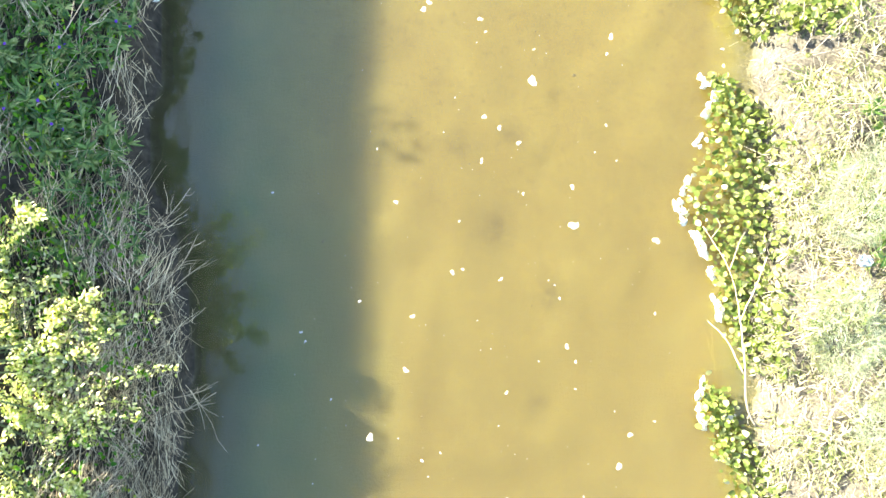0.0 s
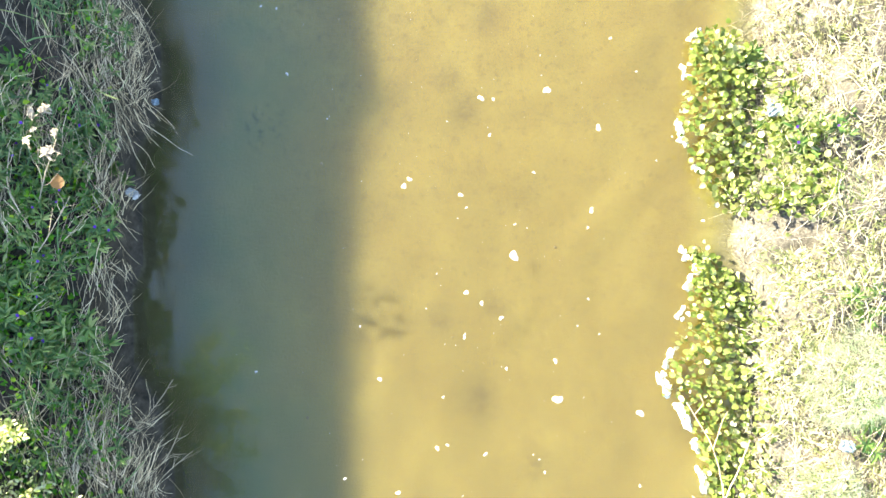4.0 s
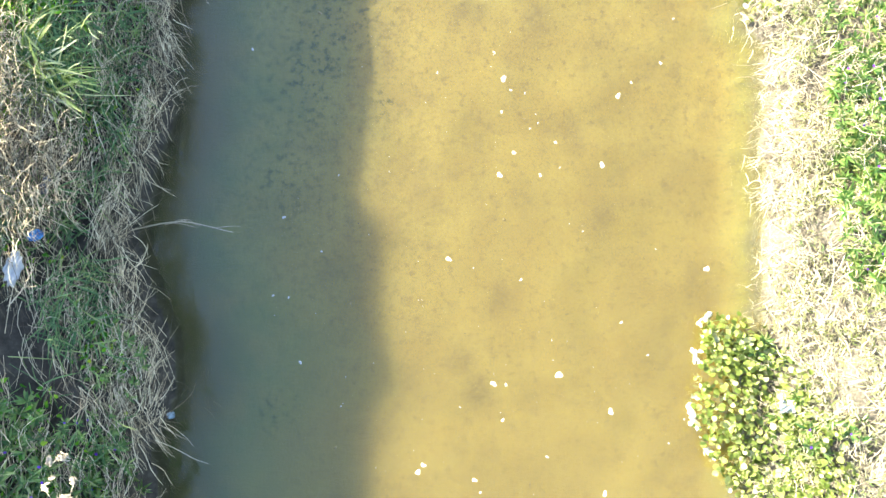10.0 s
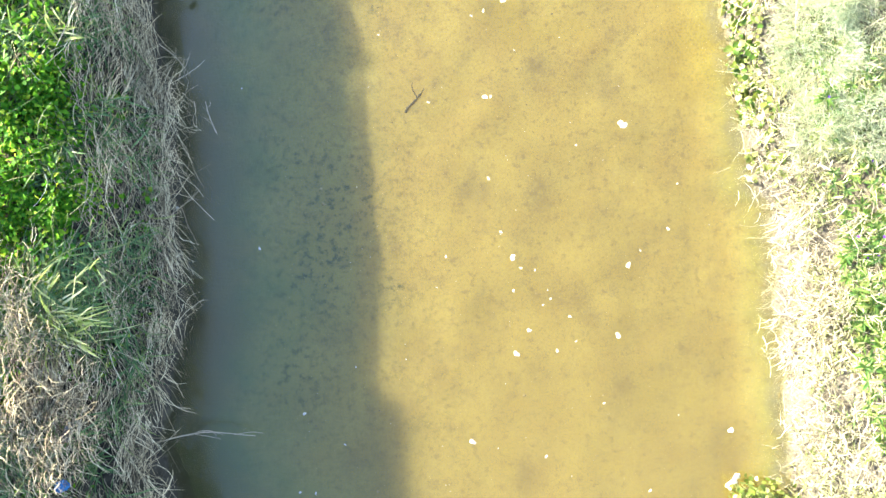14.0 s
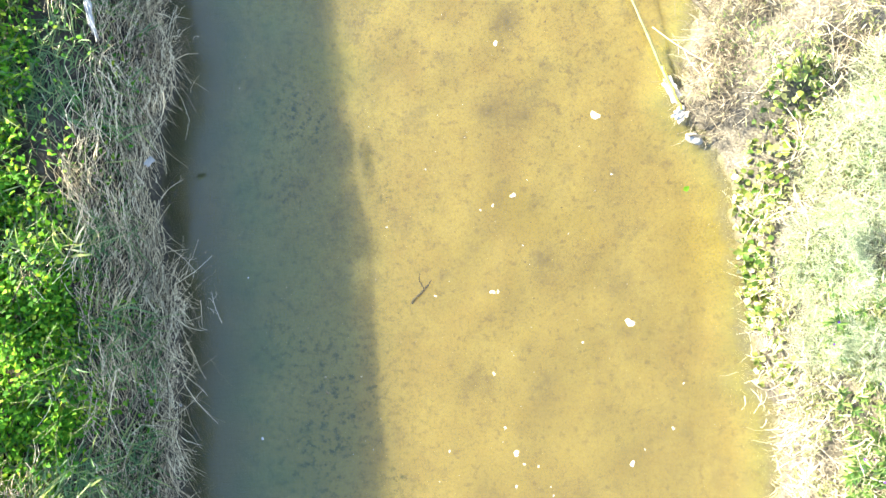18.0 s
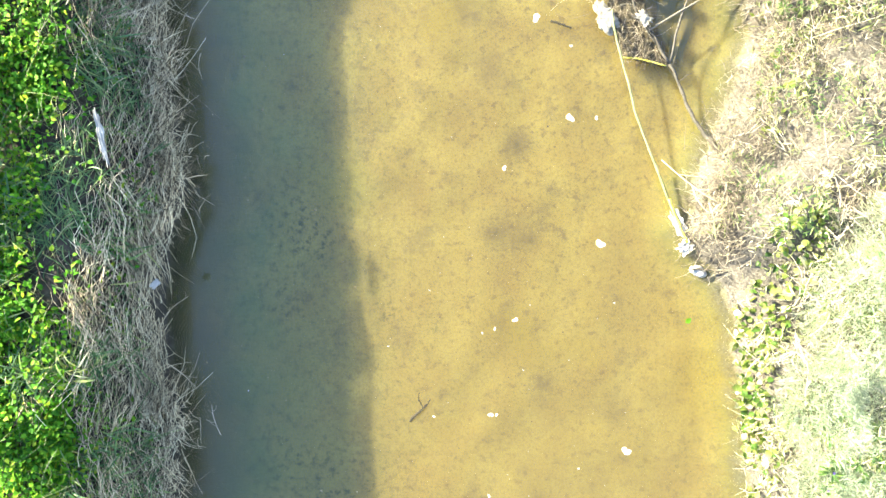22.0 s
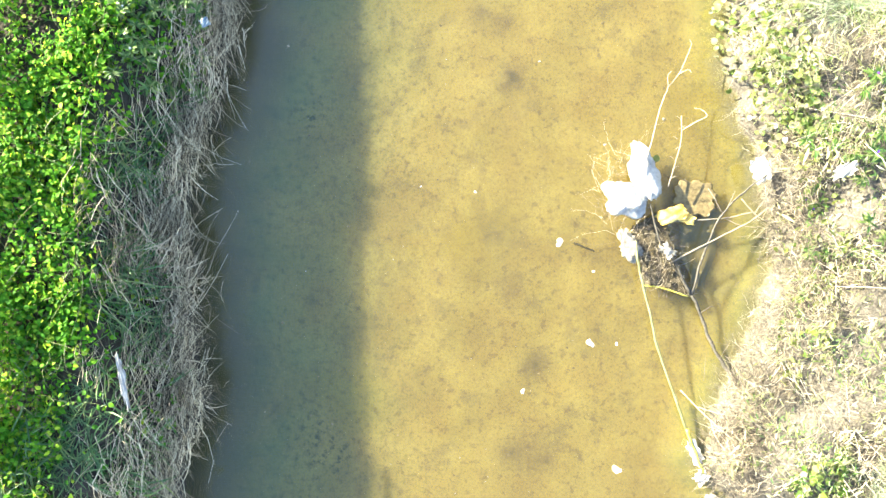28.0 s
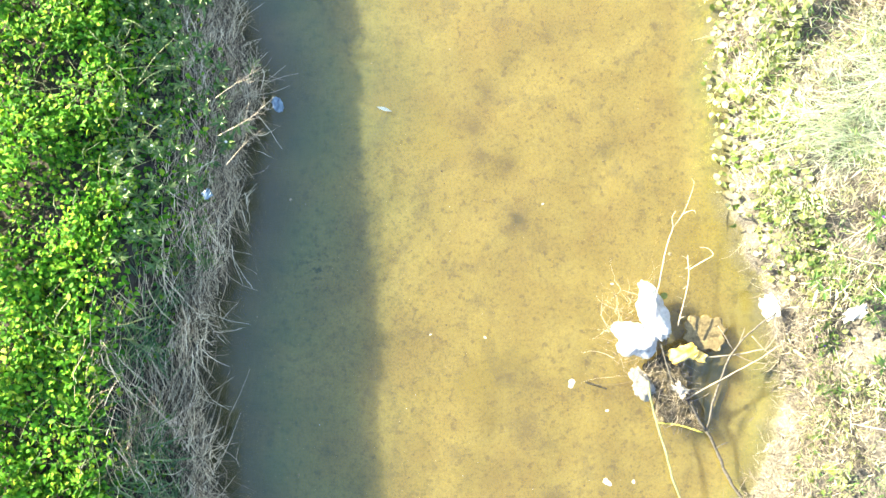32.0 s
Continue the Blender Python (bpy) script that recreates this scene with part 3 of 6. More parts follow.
def land():
    xs = np.concatenate([-4 - np.geomspace(60, 0.3, 14), np.arange(-4.0, 4.41, 0.04), 4.4 + np.geomspace(0.3, 60, 14)])
    ys = np.concatenate([-3.5 - np.geomspace(60, 0.3, 14), np.arange(-3.5, 13.51, 0.05), 13.5 + np.geomspace(0.3, 60, 14)])
    X, Y = np.meshgrid(xs, ys)
    Z = ground_z(X, Y)
    lumps = np.array([noise.fractal(Vector((a * 3, b * 3, 0)), 1.0, 2.0, 4) for a, b in zip(X.ravel(), Y.ravel())]).reshape(X.shape)
    Z = Z + lumps * np.where(Z > 0.03, 0.022, np.where(Z < -0.03, 0.010, 0.004))
    nx, ny = len(xs), len(ys)
    i = np.arange(nx * ny).reshape(ny, nx)
    F = np.stack([i[:-1, :-1], i[:-1, 1:], i[1:, 1:], i[1:, :-1]], -1).reshape(-1, 4)
    # painted tint of the shaded water, fading out from the left bank
    murk = ease(1.1 - (X - left_shore(Y)) / 1.6) * np.interp(Y, [3.0, 8.0], [0.85, 0.75]) * (X > left_shore(Y) - 0.1)
    murk = np.maximum(murk, 0.45 * ease(1 - (right_shore(Y) - X) / 0.4) * (X < right_shore(Y) + 0.1))
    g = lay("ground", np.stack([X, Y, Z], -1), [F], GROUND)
    g.data.attributes.new("murk", "FLOAT", "POINT").data.foreach_set("value", murk.ravel().astype(np.float32))
    algae = 0.6 * np.exp(-((X - 2.15) / 0.3) ** 2 - ((Y - 5.95) / 0.45) ** 2) + 0.5 * np.exp(-((X - 2.1) / 0.25) ** 2 - ((Y - 9.6) / 0.5) ** 2)
    g.data.attributes.new("algae", "FLOAT", "POINT").data.foreach_set("value", algae.ravel().astype(np.float32))
    # painted dark strip, strongest at the left shore
    bank_shade = 0.8 * ease(1.1 - (X - left_shore(Y)) / 0.62) * (X < 0)
    g.data.attributes.new("bank_shade", "FLOAT", "POINT").data.foreach_set("value", bank_shade.ravel().astype(np.float32))
    smudge = sum(k * np.exp(-((X - a) / r) ** 2 - ((Y - b) / (1.2 * r)) ** 2) for a, b, r, k in SMUDGES)
    g.data.attributes.new("smudge", "FLOAT", "POINT").data.foreach_set("value", np.clip(smudge, 0, 1).ravel().astype(np.float32))
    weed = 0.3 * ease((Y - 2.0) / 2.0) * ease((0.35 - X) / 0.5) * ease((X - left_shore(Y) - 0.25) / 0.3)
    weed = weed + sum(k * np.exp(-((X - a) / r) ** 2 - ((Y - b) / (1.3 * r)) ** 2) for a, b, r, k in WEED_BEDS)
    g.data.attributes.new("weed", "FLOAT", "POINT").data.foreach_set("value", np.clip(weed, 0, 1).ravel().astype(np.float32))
    tagged(g, "dark soil banks and sandy bed of a shallow stream", "ground", kind="structure")


def stream():
    ys = np.concatenate([[-63.0, -20.0], np.arange(-4, 14.1, 0.25), [30.0, 73.0]])
    V = np.concatenate([np.stack([np.full_like(ys, x), ys, np.zeros_like(ys)], -1) for x in np.linspace(-2.9, 3.2, 13)])
    i = np.arange(len(V)).reshape(13, len(ys))
    F = np.stack([i[:-1, :-1], i[1:, :-1], i[1:, 1:], i[:-1, 1:]], -1).reshape(-1, 4)
    tagged(lay("water", V, [F], WATER), "shallow still water, cloudy ochre with silt, clearer upstream", "water", kind="structure")


def shading_wall():
    """A long low wall added on the shaded side, out of the flight's view, whose top draws the shadow's edge."""
    x0, x1 = -6.6, -6.35
    ys = np.concatenate([[-40.0, -20.0], np.arange(-8, 7.3, 0.25)])
    run = -0.42 - x1
    land_y = ys + DRIFT * run
    # top follows SHADE, lowered at one end to let sun onto the shrub
    top = (np.interp(land_y, EDGE_Y, SHADE) - np.interp(land_y, [-1.8, -1.0], [0.6, 0.0]) - x1) * SLOPE
    foot = ground_z(np.full_like(ys, x1), ys) - 0.3
    V = np.concatenate([np.stack([np.full_like(ys, x), ys, z], -1) for x, z in ((x0, foot), (x0, top - 0.1), (x1, top), (x1, foot))])
    i = np.arange(len(V)).reshape(4, len(ys))
    F = np.stack([i[:-1, :-1], i[1:, :-1], i[1:, 1:], i[:-1, 1:]], -1).reshape(-1, 4)
    tagged(lay("shadow_wall", V, [F], WALL, smooth=False), "long low grey wall, unseen, added to shade the bank and water", "wall", kind="structure")


shading_wall()
land()
stream()

# ---- plants ----
def stuff(name, VF, material, label, category):
    return tagged(lay(name, VF[0], VF[1], material), label, category, kind="stuff")


def wet_floor(a, b):
    return np.maximum(ground_z(a, b), 0.012)


def low_mat(a, b):
    """The straw is trodden flat under this height."""
    return np.maximum(shade_plane(a, b) - 0.06, ground_z(a, b) + 0.02)


def bare_near(x, y):
    """Open dark soil on the shaded bank."""
    return (((x + 2.6) / 0.2) ** 2 + ((y - 2.85) / 0.5) ** 2 < 1)


def straw_near(bundles, each):
    """Dry stems matted on the shaded bank in combed bundles, most of them lying along it."""
    y = randoms(bundles, -3.2, 13.2)
    wide = np.interp(y, [-3, 4.6, 5.4, 8.2, 9.2, 10.2, 13], [0.85, 0.9, 0.64, 0.62, 0.58, 0.42, 0.42])
    d = np.where(y < 4.6, rng.beta(1.0, 1.05, bundles), rng.beta(1.0, 1.25, bundles)) * wide
    x = left_shore(y) + np.interp(y, [3.7, 4.3, 7.2, 8.0], [0.11, 0.04, 0.04, 0.1]) + 0.035 * np.sin(13 * y) * np.sin(5.3 * y + 0.6) - d
    dense = np.interp(y, [-3, -0.2, 0.4, 1.9, 2.3, 4.2, 9.5, 10.2, 13], [1, 0.9, 0.38, 0.38, 0.85, 1, 1, 0.8, 0.8])
    keep = rng.random(bundles) < dense * np.where(d < 0.2, 0.75, 0.12 + 1.9 * lumpy(x, y, 8) ** 2) * np.where(bare_near(x, y), 0.1, 1.0) * np.where((d > 0.37) & (y > 4.8), np.where((y > 6.3) & (y < 7.8), 0.04, 0.12), 1.0) * np.where((d > 0.2) & (d < 0.6) & (y > 0.2) & (y < 4.6), 0.4, 1.0)
    x, y, d = x[keep], y[keep], d[keep]
    comb = np.sin(2.3 * y + 2.0 * np.sin(3.1 * x)) + 0.9 * np.sin(7.1 * y + 5.0 * x)
    k = len(y)
    along = np.where(rng.random(k) < 0.62 - 0.3 * np.tanh(2 * comb), -1.0, 1.0)
    lead = np.stack([0.22 * np.tanh(comb) + 0.08 + 0.3 * rng.normal(size=k), along * (0.7 + 0.3 * np.abs(rng.normal(size=k))), 0.14 * np.abs(rng.normal(size=k))], -1)
    lift = randoms(k, 0.0, 0.04 + 0.17 * lumpy(x, y, 8))
    x, y, d, lift = (np.repeat(q, each) for q in (x, y, d, lift))
    n = len(x)
    x, y = x + 0.03 * rng.normal(size=n), y + 0.05 * rng.normal(size=n)
    base = np.stack([x, y, wet_floor(np.minimum(x, left_shore(y) - 0.08), y) + lift + randoms(n, 0, 0.03)], -1)
    way = np.repeat(lead, each, axis=0) + rng.normal(size=(n, 3)) * np.array([0.2, 0.16, 0.07])
    length = rng.gamma(3.0, 0.066, n) * np.where(d < 0.15, 0.65, 1.0) + 0.03
    return tubes(base, way, np.minimum(length, 0.6), randoms(n, 0.0010, 0.0031), 0.0009, 4, 3, randoms(n, 0.1, 0.5), 0.22, wet_floor, low_mat, 0.10)


def tussocks(spots_xyz, each, length, spread, out=(0.5, 0.0), trodden=True, lift=0.0):
    """Fans of dry stems from a few crowns."""
    P = np.repeat(np.array(spots_xyz, float), each, axis=0)
    n = len(P)
    base = P + rng.normal(size=(n, 3)) * np.array([0.09, 0.12, 0.015])
    edge = np.where(base[:, 0] < 0, np.minimum(base[:, 0], left_shore(base[:, 1]) - 0.08), base[:, 0])
    base[:, 2] = wet_floor(edge, base[:, 1]) + lift + randoms(n, 0.02, 0.12)
    way = np.stack([out[0] + (spread if P[0, 0] > 0 else 0.45 * spread) * rng.normal(size=n), out[1] + spread * rng.normal(size=n), 0.35 + 0.3 * np.abs(rng.normal(size=n))], -1)
    return tubes(base, way, randoms(n, length * 0.35, length * 1.2), randoms(n, 0.0012, 0.0032), 0.0009, 6, 3, randoms(n, 0.4, 1.0), 0.16, wet_floor, None if P[0, 0] > 0 or not trodden else low_mat, 0.12)


def bare(x, y):
    """Patches of open mud on the sunlit bank."""
    return ((x - 2.52) / 0.2) ** 2 + ((y - 1.42) / 0.2) ** 2 < 1


def headland(x, y):
    """Less dry growth where the damp headland carries fresh plants."""
    return np.where((x < 2.7) & (y > 6.3) & (y < 7.5), 0.25, np.where((y > 4.8) & (lumpy(1.3 * x + 1, y, 7) < 0.36), 0.3, 1.0))


def gap(x, y):
    """Small hollows in the growth of the sunlit bank, where the dark soil shows."""
    return lumpy(1.6 * x + 2, y + 0.6 * x, 9.5) < np.interp(y, [7, 7.6], [0.24, 0.34])


def straw_far(bundles, each, y0=-3.2, upstream=1.0):
    """Bleached stems in tufts, leaning towards the water and away from the sun."""
    y = randoms(bundles, y0, 13.2)
    d = rng.beta(1.0, 1.15, bundles) * 1.6 - 0.02
    x = right_shore(y) + d
    keep = (rng.random(bundles) < np.interp(y, [7, 7.6, 9.4, 10.0], [1, upstream, upstream, 0.5 + 0.5 * upstream]) * (0.45 + 0.8 * lumpy(x, y, 4.0)) * headland(x, y) * np.where(gap(x, y), 0.15, 1)) & ~bare(x, y) & (x < 3.55)
    x, y, d = x[keep], y[keep], d[keep]
    k = len(x)
    lead = np.stack([np.where(d < 0.12, 0.15, -0.15) + 0.5 * rng.normal(size=k), 0.7 * rng.normal(size=k), 0.35 + 0.35 * np.abs(rng.normal(size=k))], -1)
    lift = randoms(k, 0, 0.04 + 0.12 * lumpy(x, y, 2.6))
    x, y, d, lift = (np.repeat(q, each) for q in (x, y, d, lift))
    n = len(x)
    x, y = x + 0.018 * rng.normal(size=n), y + 0.018 * rng.normal(size=n)
    base = np.stack([x, y, wet_floor(x, y) + lift], -1)
    way = np.repeat(lead, each, axis=0) + 0.42 * rng.normal(size=(n, 3)) * np.array([1, 1, 0.5])
    return tubes(base, way, rng.gamma(3.0, 0.05, n) * np.where(d < 0.1, 0.55, 1) + 0.03, randoms(n, 0.0009, 0.0026), 0.0007, 3, 3, randoms(n, 0.2, 0.8), 0.3, wet_floor, None, 0.12)


def leafy(shape, x, y, lift, size, tilt=0.5, flat=0.25, turn=0.45):
    n = len(x)
    base = np.stack([x, y, wet_floor(x, y) + lift], -1)
    normal = np.stack([tilt * rng.normal(size=n), tilt * rng.normal(size=n), np.ones(n)], -1) + turn * np.array([SUN_DIR.x, SUN_DIR.y, 0])
    return leaves(shape, base, around(n, flat), normal, size)


stuff("dry_grass", straw_near(5200, 8), BANK_STRAW, "matted grey-brown straw hanging down the shaded bank to the water", "dry grass")
bulges = [(-1.98, -0.95, 0), (-1.95, -0.7, 0), (-2.25, 0.55, 0), (-2.02, 2.45, 0), (-2.02, 2.7, 0), (-1.86, 4.45, 0), (-1.82, 4.9, 0), (-1.78, 5.4, 0), (-1.72, 5.95, 0), (-1.66, 7.45, 0), (-1.66, 7.7, 0), (-1.72, 8.3, 0), (-1.62, 9.3, 0), (-1.32, 10.5, 0), (-1.25, 10.9, 0), (-2.2, 3.9, 0), (-2.3, 3.2, 0)]
stuff("dry_tussocks", tussocks([(a - (0.04 if b < 7.6 else -0.04), b, c) for a, b, c in bulges], 140, 0.22, 0.75, (0.12, 0.0)), BANK_STRAW, "arching tussocks of dry grass on the edge of the shaded bank", "dry grass")
stuff("dry_tussocks", tussocks([(-2.38, 3.85, 0), (-2.45, 3.95, 0), (-2.5, 4.15, 0), (-2.36, 4.2, 0), (-2.45, 3.65, 0), (-2.62, 3.95, 0), (-2.52, 4.45, 0), (-2.6, 4.75, 0)], 180, 0.24, 0.75, (0.1, 0.0), False, 0.12), BANK_STRAW, "tall dry grass whose tips stand in the sun", "dry grass")
stuff("dry_grass", straw_far(3700, 6, upstream=0.3), STRAW, "bleached straw covering the sunlit bank", "dry grass")
stuff("dry_grass", straw_far(1900, 6, 7.2), TANGLE, "grey-brown straw among the bleached grass upstream", "dry grass")
stuff("dry_grass", straw_far(1100, 6), TANGLE, "weathered brown straw among the bleached grass", "dry grass")
stuff("dry_tussocks", tussocks([(2.12, 7.1, 0), (2.16, 7.25, 0), (2.15, 6.95, 0), (2.2, 7.35, 0)], 170, 0.17, 0.85, (-0.35, 0.1)), TANGLE,
      "grey-brown dry tussock on a small headland beside the water", "dry grass")

fringe_y = np.concatenate([np.arange(2.85, 5.2, 0.11), np.arange(7.55, 9.4, 0.1), np.arange(-3.0, -2.3, 0.12)])
fringe = [(float(right_shore(b)) + rng.uniform(0.07, 0.17), b, 0) for b in fringe_y + rng.normal(size=len(fringe_y)) * 0.05 if rng.random() < 0.8]
stuff("dry_tussocks", tussocks([q for i, q in enumerate(fringe) if i % 2 == 0 or q[1] > 7], 80, 0.14, 0.7, (-0.12, 0.0)), TANGLE, "brown dry grass hanging over the edge of the sunlit bank", "dry grass")
stuff("dry_tussocks", tussocks([q for i, q in enumerate(fringe) if i % 2 and q[1] < 7], 80, 0.14, 0.7, (-0.12, 0.0)), STRAW, "bleached dry grass hanging over the edge of the sunlit bank", "dry grass")

# creeper on top of the shaded bank, thinning down the slope
def creeper_x(y):
    """Where the creeper ends towards the water."""
    return np.interp(y, [3.7, 4.5, 4.9, 5.3, 6.0, 6.55, 6.85, 7.1, 7.4, 7.7, 7.95, 8.4, 9.2, 9.7, 10.2, 12.0], [-2.75, -2.5, -2.26, -2.03, -2.03, -2.08, -2.32, -2.3, -2.28, -2.24, -2.12, -2.08, -2.06, -1.98, -1.8, -1.7])


n = 72000
y = randoms(n, 3.7, 13.2)
x = creeper_x(y) - rng.beta(1.0, 1.35, n) * np.clip(creeper_x(y) + 3.05, 0.2, 2)
inside = np.clip((creeper_x(y) - x) / 0.16, 0.08, 1) * np.interp(y, [3.7, 4.6, 4.9, 6.6, 6.85, 7.2, 7.5], [0.4, 0.7, 1, 1, 0.35, 0.45, 1])
keep = (rng.random(n) < inside * np.clip(1.9 * lumpy(x, y, 6.5) - 0.1, 0.3, 1) * np.where(lumpy(1.9 * x + 1, 1.7 * y, 11) < 0.24, 0.15, 1)) & (x > -3.1)
x, y = x[keep], y[keep]
heap = np.clip(creeper_x(y) - 0.15 - x, 0, 0.5)
stuff("creeper", leafy("heart", x, y, np.sqrt(rng.random(len(x))) * (np.interp(y, [4.9, 5.3, 6.3, 6.7], [0.075, 0.05, 0.05, 0.075]) + 0.03 * lumpy(x, y, 6.5) + (0.03 + 0.3 * lumpy(x, y, 6.5)) * heap + 0.18 * np.exp(-((y - 7.85) / 0.42) ** 2) * np.clip((-2.5 - x) / 0.2, 0, 1)), randoms(len(x), 0.02, 0.044), 0.5, 0.25, 0.75), CREEPER, "bright green creeper covering the sunlit top of the bank", "creeper")
n = 1500
y = randoms(n, 4.4, 13)
x = creeper_x(y) - rng.beta(1, 1.4, n) * 1.2
base = np.stack([x, y, ground_z(x, y) + randoms(n, 0.01, 0.12)], -1)
stuff("creeper_stems", tubes(base, around(n, 0.1) + np.array([0, 0, 0.1]), randoms(n, 0.1, 0.4), 0.0022, 0.0012, 5, 3, 0.15, 0.5, floor=wet_floor), STEM, "thin trailing creeper stems", "creeper")
# loose creeper leaves and weeds in the shade
n = 14000
y = randoms(n, -3.0, 13.0)
x = left_shore(y) - 0.05 - rng.beta(1.2, 1.3, n) * 0.8
keep = rng.random(n) < 0.4 * (lumpy(x, y, 6) > 0.58) + np.interp(y, [-3, 0.3, 0.9, 2, 2.4, 9.4, 9.9, 13], [0.4, 0.4, 0.4, 0.3, 0.0, 0.05, 0.85, 0.85]) + np.where((y > 6.7) & (y < 7.9), 0.12, 0.5) * ((y > 4.8) & (x < left_shore(y) - 0.3))
x, y = x[keep], y[keep]
stuff("shade_weeds", leafy("ovate", x, y, np.minimum(randoms(len(x), 0.03, 0.15), np.maximum(shade_plane(x, y) - 0.065 - ground_z(x, y), 0.02)), randoms(len(x), 0.022, 0.045), 0.5), CREEPER, "small green weeds in the shade of the bank", "weeds")

# grass blades
n = 19000
y = randoms(n, -0.6, 9.8)
x = left_shore(y) - 0.06 - rng.beta(1.3, 1.1, n) * np.where(y < 4.6, 0.85, np.interp(y, [6.4, 6.9, 7.7, 8.2], [0.66, 1.1, 1.1, 0.62]))
keep = rng.random(n) < (0.08 + 0.9 * (lumpy(x, y, 5.5) > 0.5)) * np.interp(y, [-0.6, 2, 2.6, 4.0, 5, 6, 6.7, 7.0, 7.8, 8.2, 9.8], [0.2, 0.15, 0.8, 0.95, 0.7, 0.5, 0.7, 0.95, 0.9, 0.6, 0.3]) * np.where(bare_near(x, y), 0.1, 1)
x, y = x[keep], y[keep]
n = len(x)
base = on_ground(x, y, 0.0)
base[:, 2] = np.minimum(base[:, 2] + randoms(n, 0.06, 0.17), np.maximum(shade_plane(x, y) - np.interp(y, [4.8, 5.6, 6.7, 7.0], [0.06, 0.15, 0.15, 0.2]), base[:, 2] + 0.01))
way = np.stack([0.2 + 0.45 * rng.normal(size=n), 0.9 * rng.normal(size=n), 0.15 * np.abs(rng.normal(size=n))], -1)
stuff("green_grass", blades(base, way, randoms(n, 0.07, 0.26), randoms(n, 0.003, 0.009), 4, randoms(n, 0.2, 0.6), 0.3), BLADE,
      "green grass blades among the straw of the shaded bank", "grass")


def grass_tuft(x, y, count, length, material=BLADE):
    """A tall tuft whose tips stand in the sun."""
    base = np.stack([x + 0.05 * rng.normal(size=count), y + 0.05 * rng.normal(size=count), np.full(count, float(ground_z(x, y)) + 0.02)], -1)
    top = tagged(new("grass_tuft"), "tall tuft of green grass with sunlit tips", "grass", "grass tufts on the bank")
    lay("foliage", *blades(base, around(count, 0.3) * 0.8 + np.array([0.15, 0, 0.8]), randoms(count, length * 0.6, length * 1.2), randoms(count, 0.006, 0.015), 5, randoms(count, 0.3, 0.8)), material, top)["kind"] = "stuff"
    stalks = count // 3
    lay("undergrowth", *tubes(base[:stalks], around(stalks, 0.2) * 0.5 + np.array([0, 0, 0.8]), length * 0.6, 0.003, 0.0015, 4, 4, 0.1, 0.15), STEM, top)["kind"] = "stuff"


for x, y, c, l in ((-2.42, 4.5, 90, 0.46), (-2.5, 4.62, 90, 0.42), (-2.5, 4.95, 50, 0.24), (-2.2, 6.37, 18, 0.24), (-2.25, 5.5, 36, 0.16), (-2.75, 7.0, 24, 0.2), (-2.4, 6.0, 40, 0.15), (-1.98, 8.75, 30, 0.17), (-2.0, 8.45, 30, 0.16), (-2.35, 3.6, 60, 0.28), (-2.3, 4.2, 60, 0.26), (-2.2, 4.4, 50, 0.24)):
    grass_tuft(x, y, c, l * (0.7 if y < 4.45 else 1.0), SHRUBLEAF if 4.45 < y < 4.7 or 6.3 < y < 6.4 else BLADE)

# weeds and fine grass on the sunlit bank
n = 100000
y = randoms(n, -3.2, 13.2)
x = right_shore(y) + 0.02 + rng.beta(1, 1.15, n) * 1.6
keep = (rng.random(n) < (0.35 + 0.6 * (lumpy(x, y, 5.5) > 0.45)) * headland(x, y) * np.where(gap(x, y), 0.12, 1) * np.interp(y, [7, 7.6, 9.4, 10], [1, 0.6, 0.6, 0.9])) & ~bare(x, y) & (x < 3.55)
x, y = x[keep], y[keep]
stuff("small_leaved_weeds", leafy("sliver", x, y, randoms(len(x), 0.0, 0.06 + 0.15 * lumpy(x, y, 6.0)), rng.gamma(4.0, 0.009, len(x)) + 0.012, 0.7, 0.25, 0.7), PALELEAF, "small pale green weeds among the straw of the sunlit bank", "weeds")

n = 30000
y = randoms(n, -3.2, 13.2)
x = right_shore(y) + 0.1 + rng.beta(1, 1.1, n) * 1.5
keep = (rng.random(n) < np.interp(y, [4, 6], [0.6, 1.0]) * (lumpy(x + 3, y, 6.3) > np.interp(y, [4, 6, 7.4, 7.8], [0.64, 0.58, 0.54, 0.36]))) & ~bare(x, y)
x, y = x[keep], y[keep]
stuff("green_weeds", leafy("sliver", x, y, randoms(len(x), 0.02, 0.10 + 0.14 * lumpy(x, y, 2.6)), randoms(len(x), 0.025, 0.06), 0.6, 0.25, 0.4), DARKLEAF, "fresh green weeds in patches on the sunlit bank", "weeds")


